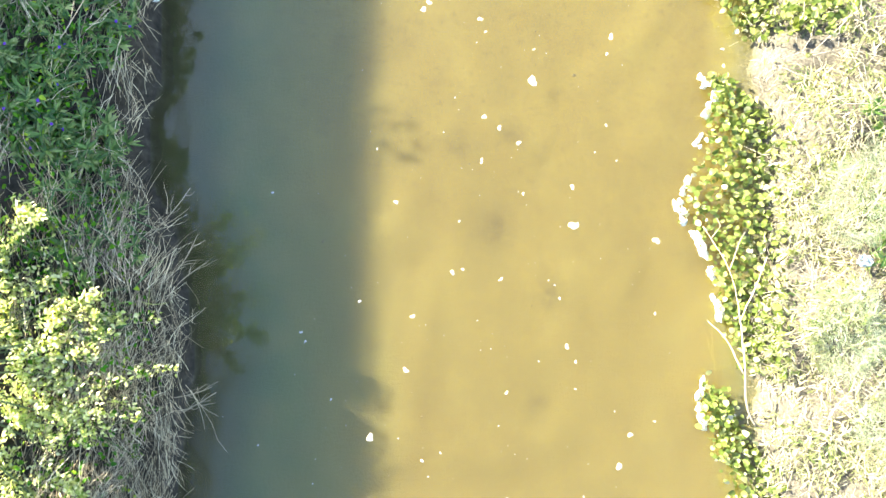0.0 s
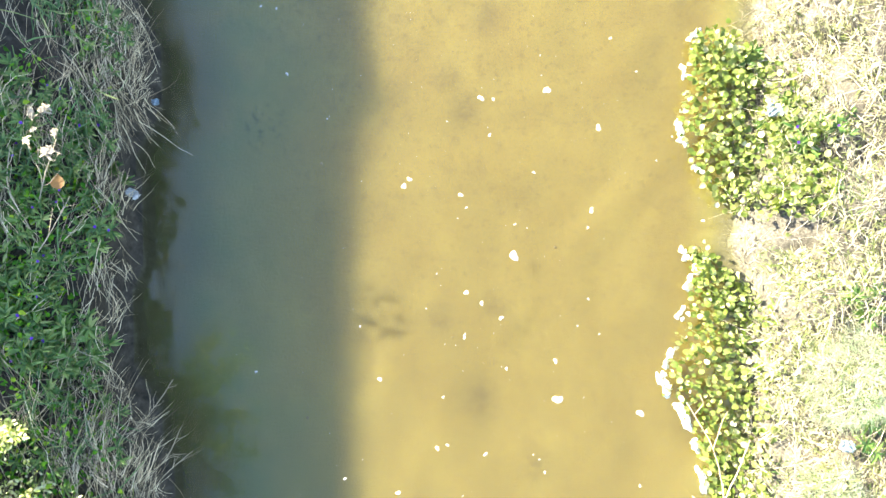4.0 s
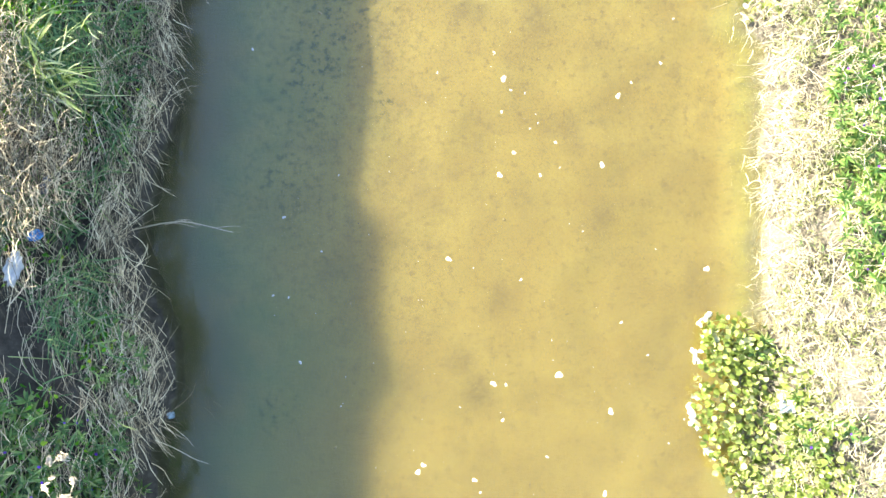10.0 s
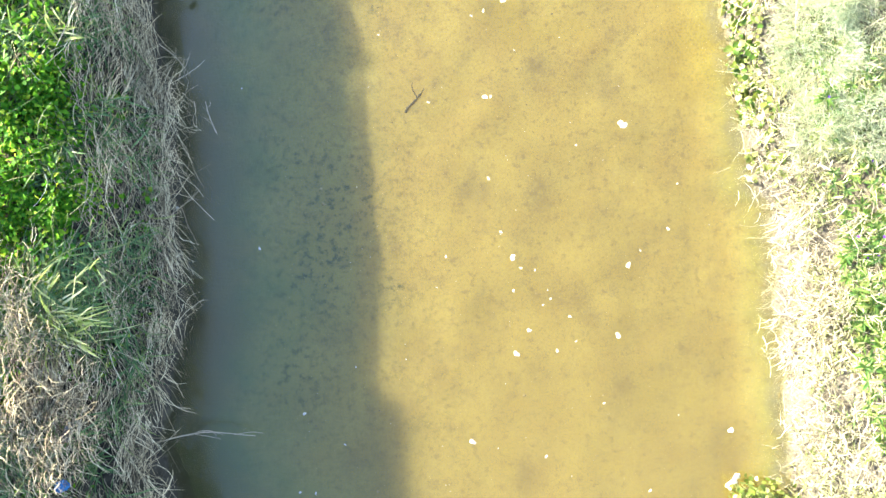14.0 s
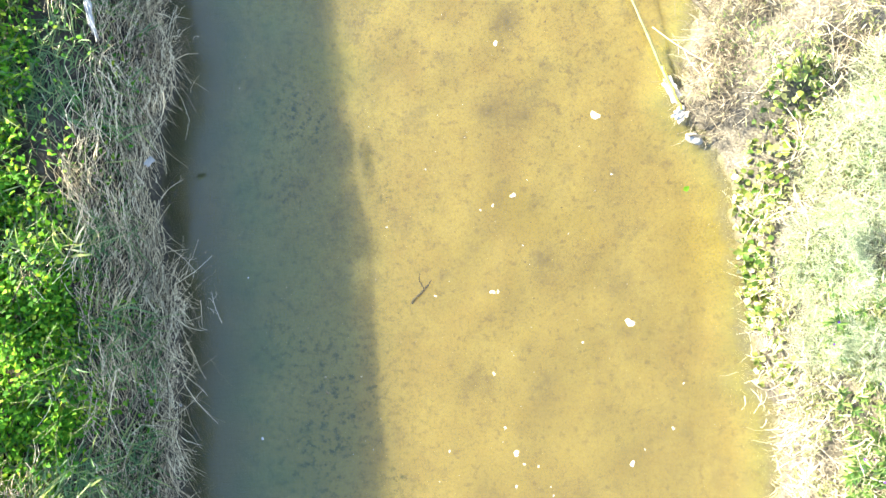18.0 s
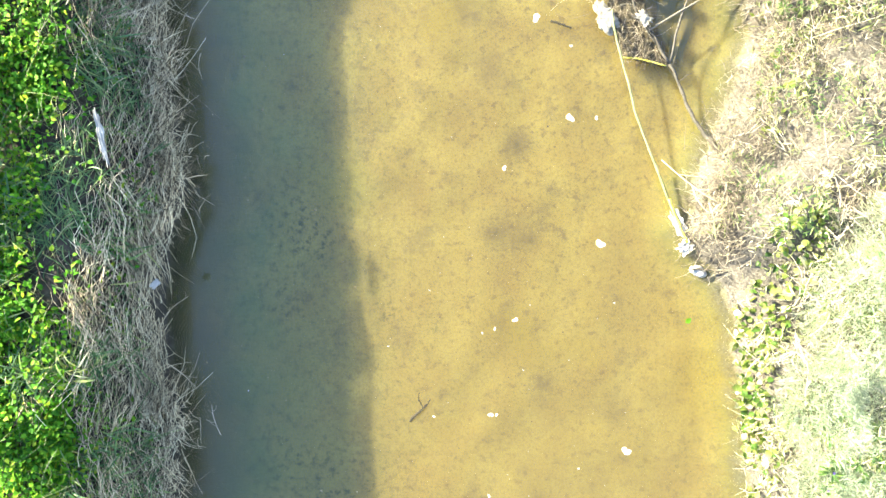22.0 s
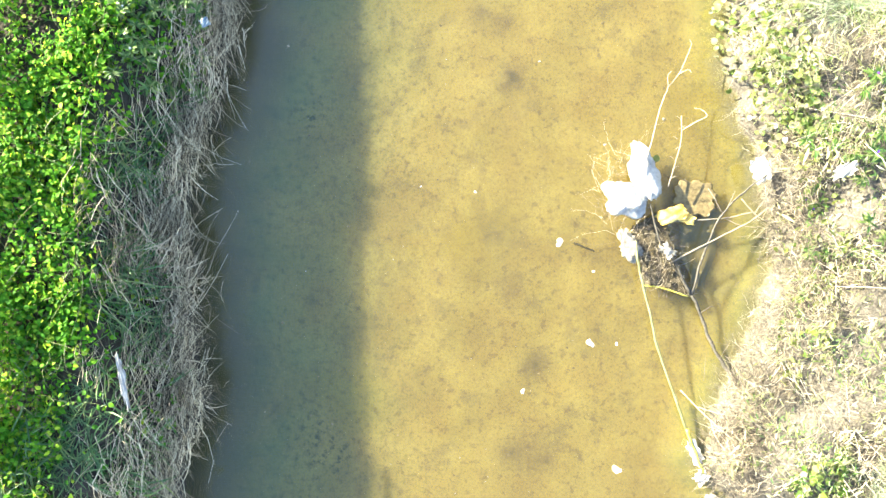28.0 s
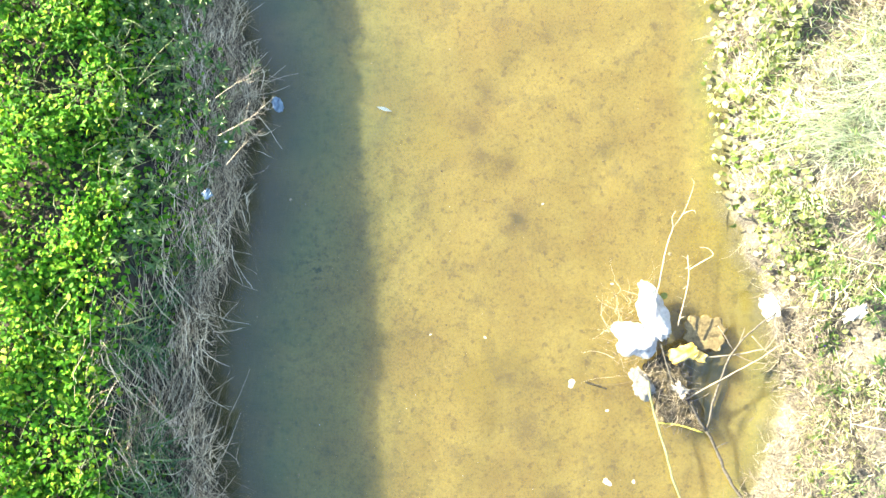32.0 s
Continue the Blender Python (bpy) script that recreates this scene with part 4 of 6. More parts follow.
def feathery(cx, cy, rx, ry, high, n):
    """A dense dome of fine fronds: bright towards the sun, its far side in its own shade."""
    u = unit(rng.normal(size=(n, 3)))
    u[:, 2] = np.abs(u[:, 2])
    lump = 1 + 0.16 * np.sin(5 * u[:, 0] + cx * 9) * np.sin(6 * u[:, 1] + cy * 7) + 0.1 * rng.normal(size=n)
    x, y = cx + rx * u[:, 0] * lump, cy + ry * u[:, 1] * lump
    keep = x > right_shore(y) + 0.16
    u, x, y, lump = u[keep], x[keep], y[keep], lump[keep]
    n = len(x)
    base = np.stack([x, y, ground_z(x, y) + high * u[:, 2] * lump], -1)
    t = tagged(new("feathery_plant"), "pale sage-green feathery mound in full sun", "plant", "feathery plants on the sunlit bank")
    lay("fronds", *blades(base, 0.6 * u + 0.9 * rng.normal(size=(n, 3)) * np.array([1, 1, 0.4]) + np.array([-0.1, 0, 0.2]), randoms(n, 0.04, 0.1), randoms(n, 0.0014, 0.003), 2, randoms(n, 0.1, 0.5)), SAGE, t)["kind"] = "stuff"
    k = n // 40
    foot = np.stack([cx + 0.3 * rx * rng.normal(size=k), cy + 0.3 * ry * rng.normal(size=k), np.zeros(k)], -1)
    foot[:, 2] = ground_z(foot[:, 0], foot[:, 1])
    lay("undergrowth", *tubes(foot, around(k, 0.2) * 0.7 + np.array([0, 0, 0.8]), randoms(k, 0.5, 0.9) * high, 0.003, 0.0015, 4, 4, 0.2, 0.2), STEM, t)["kind"] = "stuff"


for cx, cy, rx, ry, high, n in ((2.72, 5.8, 0.22, 0.36, 0.26, 5600), (2.98, 6.42, 0.3, 0.42, 0.26, 7000), (3.2, 5.75, 0.24, 0.34, 0.16, 3600), (2.72, 5.25, 0.18, 0.2, 0.16, 2600), (3.0, 5.2, 0.2, 0.22, 0.2, 2800),
                                (3.22, 6.95, 0.24, 0.28, 0.22, 3400), (2.85, 0.35, 0.24, 0.3, 0.22, 3800), (2.72, -0.55, 0.2, 0.3, 0.16, 2800), (3.05, -1.2, 0.26, 0.36, 0.22, 3400)):
    feathery(cx, cy, rx, ry, high, n)


def sweeping_grass(cx, cy, count, length, label):
    """Long pale blades combed towards the water."""
    x, y = cx + 0.16 * rng.normal(size=count), cy + 0.11 * rng.normal(size=count)
    base = np.stack([x, y, ground_z(x, y) + randoms(count, 0.05, 0.2)], -1)
    way = np.stack([-0.8 + 0.5 * rng.normal(size=count), 0.1 + 0.5 * rng.normal(size=count), 0.35 + 0.3 * np.abs(rng.normal(size=count))], -1)
    t = tagged(new("pale_grass_tuft"), label, "grass", "pale grass on the sunlit bank")
    lay("foliage", *blades(base, way, randoms(count, 0.3, 1.0) * length, randoms(count, 0.0013, 0.003), 5, randoms(count, 0.35, 0.8), 0.35), SAGE, t)["kind"] = "stuff"


for cx, cy, count, length in ((2.75, 10.25, 330, 0.5), (3.05, 10.4, 330, 0.5), (3.1, 10.1, 260, 0.42), (3.2, 10.75, 260, 0.45), (2.75, 10.6, 150, 0.32)):
    sweeping_grass(cx, cy, count, length, "long bleached grass swept towards the water")


# lance-leaved flowering plants
def flower(parent, at, material):
    k = 5
    a = np.arange(k) * 2 * math.pi / k
    way = np.stack([np.cos(a), np.sin(a), 0.35 + 0 * a], -1)
    lay("flower", *leaves("round", np.tile(np.array(at), (k, 1)), way, np.tile([0.0, 0, 1], (k, 1)) - 0.5 * way * np.array([1, 1, 0]), 0.018, 0.2, 0.3), material, parent, "purple flower" if material == PETAL else "white flower")


def lance_plant(shoots, petals):
    t = new("lance_leaved_plant")
    for s in range(shoots):
        a = rng.uniform(0, 2 * math.pi)
        foot = np.array([[0.05 * math.cos(a), 0.05 * math.sin(a), 0.0]])
        lean = np.array([[0.55 * math.cos(a), 0.55 * math.sin(a), 1.0]]) * rng.uniform(0.6, 1.1)
        h = rng.uniform(0.14, 0.26)
        V, F = tubes(foot, lean, h, 0.004, 0.0025, 4, 5, 0.05, 0.05)
        lay("stem", V, F, STEM, t)
        tip = V[-5:].mean(0)
        k = 13
        b = randoms(k, 0, 2 * math.pi)
        up = np.repeat([0.15, 0.45, 0.8], [6, 4, 3])
        way = np.stack([np.cos(b), np.sin(b), up], -1)
        at = tip - np.outer(np.linspace(0.06, 0.0, k), [0, 0, 1.0])
        lay("leaf_whorl", *leaves("lance", at, way, np.stack([-0.5 * np.cos(b), -0.5 * np.sin(b), np.ones(k)], -1), randoms(k, 0.075, 0.135), 0.5, 0.35), DARKLEAF, t)
        if s < len(petals):
            flower(t, tip + np.array([0.015, 0.01, 0.025]), petals[s])
    return t


kinds = [lance_plant(6, []), lance_plant(5, [PETAL]), lance_plant(7, [PETAL, PETAL]), lance_plant(6, [WHITE_PETAL])]
for k in kinds:
    k.location = (0, 0, 0)
used = set()


def plant_out(i, x, y, size, label, group):
    size = min(size, max(0.4, (float(shade_plane(x, y)) + (-0.04 if y < 9 else 0.0) - float(ground_z(x, y))) / 0.27)) if x < 0 else size
    m = pose(x, y, float(ground_z(x, y)) - 0.01, rng.normal() * 8, rng.normal() * 8, rng.uniform(0, 360)) @ Matrix.Diagonal((size, size, size, 1))
    if i in used:
        t = copy_thing(kinds[i], m)
        t.matrix_basis = m
    else:
        t = kinds[i]
        t.matrix_basis = m
        used.add(i)
    tagged(t, label, "plant", group)


def scatter(count, x0, x1, y0, y1, gap):
    spots_xy, tries = [], 0
    while len(spots_xy) < count and tries < 4000:
        tries += 1
        p = (rng.uniform(x0, x1), rng.uniform(y0, y1))
        if all(math.hypot(p[0] - q[0], p[1] - q[1]) > gap for q in spots_xy):
            spots_xy.append(p)
    return spots_xy


for x, y in scatter(62, -2.8, -2.1, 0.55, 2.4, 0.09):
    if x < left_shore(y) - 0.02:
        plant_out(rng.choice([0, 0, 0, 1, 2]), x, y, rng.uniform(0.5, 0.75), "dark green lance-leaved plant with purple flowers in the shade", "flowering plants on the shaded bank")
for x, y in scatter(10, -2.5, -2.0, -0.5, 0.75, 0.16) + scatter(5, -2.15, -1.95, 2.5, 2.9, 0.1):
    if x < left_shore(y) - 0.02:
        plant_out(0, x, y, rng.uniform(0.55, 0.8), "dark green lance-leaved plant in the shade", "flowering plants on the shaded bank")
for x, y in scatter(78, -1.98, -1.2, 9.75, 12.2, 0.085):
    if x < left_shore(y) - 0.02:
        plant_out(rng.choice([0, 0, 0, 3]), x, y, rng.uniform(0.55, 0.85), "green lance-leaved plant with white flowers", "flowering plants on the shaded bank")
for x, y in scatter(80, 2.84, 3.45, 3.1, 4.7, 0.07):
    plant_out(rng.choice([0, 0, 1, 2]), x, y, rng.uniform(0.46, 0.66), "bright green lance-leaved bush with purple flowers in the sun", "flowering plants on the sunlit bank")
for x, y in scatter(14, 2.75, 3.3, 4.75, 5.7, 0.14) + scatter(7, 2.65, 3.1, 8.4, 9.6, 0.2) + scatter(6, 2.9, 3.3, -0.2, 0.9, 0.2) + scatter(5, 2.4, 2.9, 2.0, 2.6, 0.2):
    plant_out(rng.choice([0, 1, 2]), x, y, rng.uniform(0.42, 0.68), "lance-leaved plant with purple flowers among bleached straw", "flowering plants on the sunlit bank")


# round-leaved water plants at the sunlit edge
def one_leaf(seed):
    V, F = leaves("round", np.array([[0.0, 0, 0]]), np.array([[1.0, 0, 0]]), np.array([[0.0, 0, 1]]), 1.0, 0.28 + 0.1 * seed, 0.25 + 0.1 * seed)
    V = V - np.array([0.5, 0, 0])
    ob = lay("leaf", V, F, ONELEAF)
    return ob


leaf_kinds = [one_leaf(i) for i in range(4)]
leaf_meshes = [o.data for o in leaf_kinds]
deep_meshes = [m.copy() for m in leaf_meshes]
edge_meshes = [m.copy() for m in leaf_meshes]
pale_meshes = [m.copy() for m in leaf_meshes]
for m in pale_meshes:
    m.materials[0] = LIGHTLEAF
for m in edge_meshes:
    m.materials[0] = EDGELEAF
for m in deep_meshes:
    m.materials[0] = DEEPLEAF
for o in leaf_kinds:
    bpy.data.objects.remove(o)


def water_plant(label, outline, count, under, high, leaf_mat=None):
    """outline(u): x of the outer edge and the inner edge, and y, for u from 0 to 1."""
    t = tagged(new("water_plant"), label, "water plant", "round-leaved plants along the water")
    stalk_from, stalk_way = [], []
    for i in range(count):
        u = rng.random()
        a, b, y = outline(u)
        f = rng.beta(1.15, 1.2)
        x = a + (b - a) * f
        y += rng.normal() * 0.04
        z = float(wet_floor(x, y)) + rng.uniform(0.02, 0.05 + high * min(1, 3 * f))
        s = rng.uniform(0.026, 0.05)
        leaf = new("leaf", (edge_meshes if f < 0.07 else leaf_mat or (pale_meshes if f > 0.5 else leaf_meshes))[i % 4])
        leaf.parent = t
        tilt = 36 if f > 0.1 else 48
        leaf.matrix_basis = pose(x, y, z, rng.normal() * tilt, rng.normal() * tilt - 12, rng.uniform(0, 360)) @ Matrix.Diagonal((s, s, s, 1))
        stalk_from.append((x + rng.normal() * 0.02, y + rng.normal() * 0.02, max(0.004, float(ground_z(x, y)))))
        stalk_way.append((x - stalk_from[-1][0], y - stalk_from[-1][1], z - stalk_from[-1][2]))
    P, W = np.array(stalk_from), np.array(stalk_way)
    lay("undergrowth", *tubes(P, W, np.linalg.norm(W, axis=1), 0.003, 0.002, 3, 4, 0.0, 0.08), STEM, t)["kind"] = "stuff"
    u = rng.random(under)
    a, b, y = outline(u)
    x = a + (b - a) * rng.beta(1.3, 1.0, under)
    tagged(lay("undergrowth", *leafy("round", x, y + rng.normal(size=under) * 0.05, randoms(under, 0.005, 0.03 + high * 0.7), randoms(under, 0.024, 0.052), 0.6), PALEROUND if leaf_mat is pale_meshes else ROUNDLEAF, t), kind="stuff")


def band(ys, outer, width):
    def line(u):
        y = ys[0] + (ys[-1] - ys[0]) * u
        a = np.interp(y, ys, outer)
        return a, a + 1.2 * np.interp(y, ys, width), y
    return line


water_plant("round-leaved plant floating out from the sunlit bank", band([-0.85, -0.36, 0.0, 0.3, 0.73, 1.0, 1.22], [2.14, 1.95, 1.84, 1.70, 1.85, 1.92, 1.89], [0.2, 0.35, 0.5, 0.62, 0.48, 0.3, 0.12]), 280, 900, 0.09)
water_plant("lush round-leaved plant spreading from the bank over the water", band([1.48, 1.6, 1.78, 2.06, 2.51, 2.77], [2.2, 2.1, 1.95, 1.83, 1.91, 1.93], [0.42, 0.55, 0.72, 0.75, 0.5, 0.2]), 299, 1100, 0.16)
water_plant("small round-leaved plant with pale leaves on the water", band([-2.4, -1.6, -1.29, -1.01], [2.15, 2.02, 1.86, 1.84], [0.35, 0.28, 0.25, 0.12]), 120, 500, 0.06)
water_plant("round-leaved plant trailing along the bank beside the headland", band([5.25, 5.7, 6.1, 6.5, 6.8, 7.15], [2.30, 2.26, 2.26, 2.27, 2.33, 2.42], [0.15, 0.13, 0.15, 0.27, 0.36, 0.28]), 200, 320, 0.08, deep_meshes)
water_plant("round-leaved plant along the upstream edge of the bank", band([9.3, 9.6, 9.96, 10.43, 11.26, 12.3], [2.40, 2.24, 2.05, 2.02, 2.05, 2.1], [0.3, 0.35, 0.45, 0.4, 0.5, 0.5]), 299, 1000, 0.1, pale_meshes)
water_plant("low round-leaved plant between straw and drift", band([7.7, 8.2, 8.7, 9.3], [2.36, 2.46, 2.48, 2.42], [0.2, 0.3, 0.3, 0.3]), 46, 70, 0.06)
water_plant("few floating round leaves at the edge of the sunlit bank", band([4.9, 5.2], [2.32, 2.3], [0.15, 0.18]), 26, 20, 0.05)


# ---- dead twigs, shrub ----
def limb(points, r0, r1, sides=6, per=5):
    """A round branch through points, tapering."""
    P = np.array(points, float)
    ext = np.concatenate([[2 * P[0] - P[1]], P, [2 * P[-1] - P[-2]]])
    out = []
    for i in range(1, len(ext) - 2):
        a, b, c, d = ext[i - 1:i + 3]
        for t in np.arange(per) / per:
            out.append(0.5 * (2 * b + (c - a) * t + (2 * a - 5 * b + 4 * c - d) * t * t + (3 * b - a - 3 * c + d) * t ** 3))
    out.append(P[-1])
    c = np.array(out) + rng.normal(size=(len(out), 3)) * r0 * 0.25
    n = len(c)
    tan = unit(np.gradient(c, axis=0))
    a = unit(np.cross(tan, np.array([0.3, 0.2, 0.93])))
    b = np.cross(tan, a)
    r = np.linspace(r0, r1, n)[:, None, None] * (1 + 0.12 * rng.normal(size=(n, 1, 1)))
    ang = (np.arange(sides) * 2 * math.pi / sides)[None, :, None]
    V = (c[:, None] + r * (a[:, None] * np.cos(ang) + b[:, None] * np.sin(ang))).reshape(-1, 3)
    k, s = np.meshgrid(np.arange(n - 1), np.arange(sides), indexing="ij")
    s2 = (s + 1) % sides
    q = np.stack([k * sides + s, k * sides + s2, (k + 1) * sides + s2, (k + 1) * sides + s], -1).reshape(-1, 4)
    caps = np.array([list(range(sides))[::-1], [(n - 1) * sides + i for i in range(sides)]])
    return V, [q, caps]


def dead_twig(foot, tip, r, shoots, label, material=None, spread=0.5):
    """A branched dead twig: one main stem and side shoots."""
    material = material or TWIG
    t = tagged(new("dead_twig"), label, "twig", "dead twigs along the stream")
    a, b = np.array(foot, float), np.array(tip, float)
    span = np.linalg.norm(b - a)
    side = unit(np.cross(b - a, [0, 0, 1.0]))
    mid = a + (b - a) * 0.5 + side * span * rng.uniform(-0.12, 0.12) + np.array([0, 0, span * 0.08])
    lay("stem", *limb([a, mid, b], r, r * 0.45), material, t)
    for i in range(shoots):
        f = rng.uniform(0.3, 0.9)
        p = a + (b - a) * f + (mid - (a + b) / 2) * (1 - abs(2 * f - 1))
        w = unit(b - a) + side * rng.choice([-1, 1]) * rng.uniform(0.3, 1) * spread * 2 + np.array([0, 0, rng.uniform(-0.1, 0.35)])
        e = p + unit(w) * span * rng.uniform(0.15, 0.35)
        lay("shoot", *limb([p, (p + e) / 2 + rng.normal(size=3) * span * 0.03, e], r * 0.5, r * 0.25, 5, 4), material, t)
    return t


for foot, tip, r, k in [((-2.05, 0.1, 0.1), (-1.78, 0.42, 0.12), 0.004, 4), ((-2.0, -0.25, 0.12), (-1.72, 0.1, 0.14), 0.004, 4), ((-2.0, -0.4, 0.1), (-1.66, -0.08, 0.1), 0.0035, 3), ((-1.95, -0.55, 0.12), (-1.68, -0.4, 0.1), 0.003, 2),
                        ((-2.1, 2.5, 0.12), (-1.84, 2.72, 0.1), 0.0035, 3), ((-2.1, 2.35, 0.12), (-1.86, 2.5, 0.08), 0.003, 3), ((-1.8, 8.1, 0.12), (-1.53, 8.36, 0.1), 0.004, 4), ((-1.82, 8.5, 0.12), (-1.58, 8.55, 0.1), 0.003, 2)] + [
                        ((-1.8, 6.55, 0.1), (-1.6, 6.75, 0.08), 0.003, 3), ((-1.4, 10.5, 0.1), (-1.0, 10.75, 0.1), 0.004, 5), ((-1.4, 10.75, 0.1), (-1.08, 10.95, 0.1), 0.0035, 4), ((-1.35, 10.3, 0.12), (-1.1, 10.55, 0.06), 0.003, 4),
                        ((-1.65, 9.75, 0.12), (-1.35, 9.72, 0.05), 0.0025, 2), ((-1.85, 4.4, 0.12), (-1.66, 4.55, 0.08), 0.003, 3), ((-1.8, 5.15, 0.1), (-1.6, 5.3, 0.08), 0.003, 3), ((-1.75, 6.3, 0.1), (-1.58, 6.1, 0.06), 0.003, 2)]:
    dead_twig((0.96 * foot[0], foot[1], foot[2] + 0.2), (0.97 * tip[0], tip[1], tip[2] + 0.14), r, k, "grey dead twig reaching out over the water")
dead_twig((-2.0, -1.15, 0.12), (-1.58, -1.0, 0.18), 0.007, 6, "thick bundle of dead stems over the water", spread=0.25)
dead_twig((-2.0, -1.05, 0.12), (-1.62, -0.97, 0.16), 0.006, 5, "thick bundle of dead stems over the water", spread=0.25)
dead_twig((-2.12, 3.57, 0.10), (-1.41, 3.53, 0.07), 0.005, 5, "pale forked twig lying out over the water", spread=0.12)
for a, b in (((-2.4, 1.6, 0.62), (-2.24, 2.0, 0.68)), ((-2.45, 1.45, 0.62), (-2.5, 1.95, 0.72)), ((-2.5, 1.2, 0.6), (-2.2, 1.65, 0.62)), ((-2.35, 3.7, 0.6), (-2.2, 4.1, 0.66)), ((-2.6, 3.1, 0.7), (-2.4, 3.35, 0.74)), ((-1.95, 8.6, 0.42), (-1.6, 8.75, 0.3)), ((-1.95, 8.9, 0.42), (-1.7, 8.45, 0.3))):
    dead_twig(a, b, 0.0045, 5, "bare brown stalk standing in the dry grass")


def shrub():
    """Sunlit shrub on the near top of the bank, its sprays hanging towards the water."""
    t = tagged(new("shrub"), "sunlit yellow-green shrub leaning over the shaded bank", "shrub")
    root = np.array([-3.35, -0.75, float(ground_z(-3.35, -0.75))])

    def lean(x, y):
        return 0.3 * max(0.0, -2.12 - x) * float(np.interp(y, [-0.1, 0.15], [1, 0]))

    lay("trunk", *limb([root, root + [0.1, 0.05, 0.2], root + [0.2, 0.1, 0.34]], 0.03, 0.02, 8), BARK, t)
    fork = root + np.array([0.2, 0.1, 0.34])
    tips = [(-2.52, 0.36), (-2.75, 0.2), (-2.85, 0.0), (-2.35, -0.02), (-2.15, -0.25), (-2.08, -0.55), (-2.3, -0.35), (-2.5, -0.3), (-2.25, -0.75), (-2.1, -0.95), (-2.45, -0.65), (-2.4, -1.05), (-2.2, -1.3), (-2.0, -1.4), (-2.45, -1.4), (-2.65, -1.15), (-2.3, -1.7), (-2.6, -1.8), (-2.7, -0.55), (-2.8, -1.5), (-2.3, -2.2)]
    for x, y in tips:
        x, y = 0.95 * x, 0.95 * y
        tip = np.array([x, y, float(shade_plane(x, y)) + rng.uniform(-0.05, 0.04) - lean(x, y)])
        mid = fork + (tip - fork) * 0.55 + np.array([0, 0, 0.14])
        mid[2] = float(shade_plane(mid[0], mid[1])) + rng.uniform(-0.08, 0.0) - lean(mid[0], mid[1])
        branch = lay("branch", *limb([fork, mid, tip], 0.009, 0.002, 5, 6), STEM, t)
        k, sprays = 330, []
        for s in range(5):
            a = fork + (tip - fork) * rng.uniform(0.45, 0.9)
            a[2] = float(shade_plane(a[0], a[1])) - 0.03 - lean(a[0], a[1])
            b = a + (unit(tip - fork) + 0.7 * rng.normal(size=3)) * np.array([1, 1, 0.25]) * rng.uniform(0.1, 0.2)
            b[2] = float(shade_plane(b[0], b[1])) + rng.uniform(-0.05, 0.04) - lean(b[0], b[1])
            sprays.append((a, b))
            lay("shoot", *limb([a, (a + b) / 2 + [0, 0, 0.015], b], 0.003, 0.001, 4, 3), STEM, branch)
        A, B = (np.array(q)[rng.integers(0, 5, k)] for q in zip(*sprays))
        f = rng.beta(1.3, 1.0, k)[:, None]
        at = A + (B - A) * f + rng.normal(size=(k, 3)) * np.array([0.02, 0.02, 0.014])
        way = unit(B - A) * 0.7 + around(k, 0.35)
        lay("leaves", *leaves("ovate", at, way, np.stack([0.4 * rng.normal(size=k), 0.4 * rng.normal(size=k), np.ones(k)], -1) + 1.1 * np.array([SUN_DIR.x, SUN_DIR.y, 0]), randoms(k, 0.015, 0.036), 0.25, 0.25), SHRUBLEAF, branch)


shrub()


def overhanging_tree():
    """A slender tree beside the stream; only its mirror image in the water comes into view."""
    t = tagged(new("tree"), "slender leafy tree mirrored in the shaded water", "tree")
    root = np.array([-3.6, -0.7, float(ground_z(-3.6, -0.7)) - 0.05])
    lay("trunk", *limb([root, root + [0.05, 0.05, 0.8], root + [0.2, 0.0, 1.5], root + [0.4, 0.05, 2.2]], 0.05, 0.02, 8), BARK, t)
    for x, y, z in ((-2.15, -0.85, 2.0), (-2.3, -0.45, 2.25), (-2.2, -0.1, 2.1), (-2.5, 0.1, 2.35), (-2.5, -0.7, 2.5), (-2.75, -0.25, 2.7), (-3.3, -1.2, 2.6), (-3.5, -0.1, 2.8), (-2.3, 0.45, 2.2), (-2.15, -1.25, 2.1), (-2.05, -0.55, 2.35), (-2.1, 0.15, 2.45), (-2.0, -0.95, 2.35)):
        a, b = root + np.array([0.3, 0.02, 1.7 + 0.3 * rng.random()]), np.array([x, y, z])
        mid = (a + b) / 2 + np.array([0, 0, 0.12])
        bough = lay("bough", *limb([a, mid, b], 0.014, 0.003, 5, 5), BARK, t)
        k = 150
        f = randoms(k, 0.45, 1.03)[:, None]
        at = a * (1 - f) ** 2 + 2 * mid * f * (1 - f) + b * f ** 2 + rng.normal(size=(k, 3)) * 0.07
        lay("leaves", *leaves("ovate", at, around(k, 0.5), np.stack([0.5 * rng.normal(size=k), 0.5 * rng.normal(size=k), np.ones(k)], -1), randoms(k, 0.03, 0.06), 0.2, 0.25), DARKLEAF, bough)


overhanging_tree()

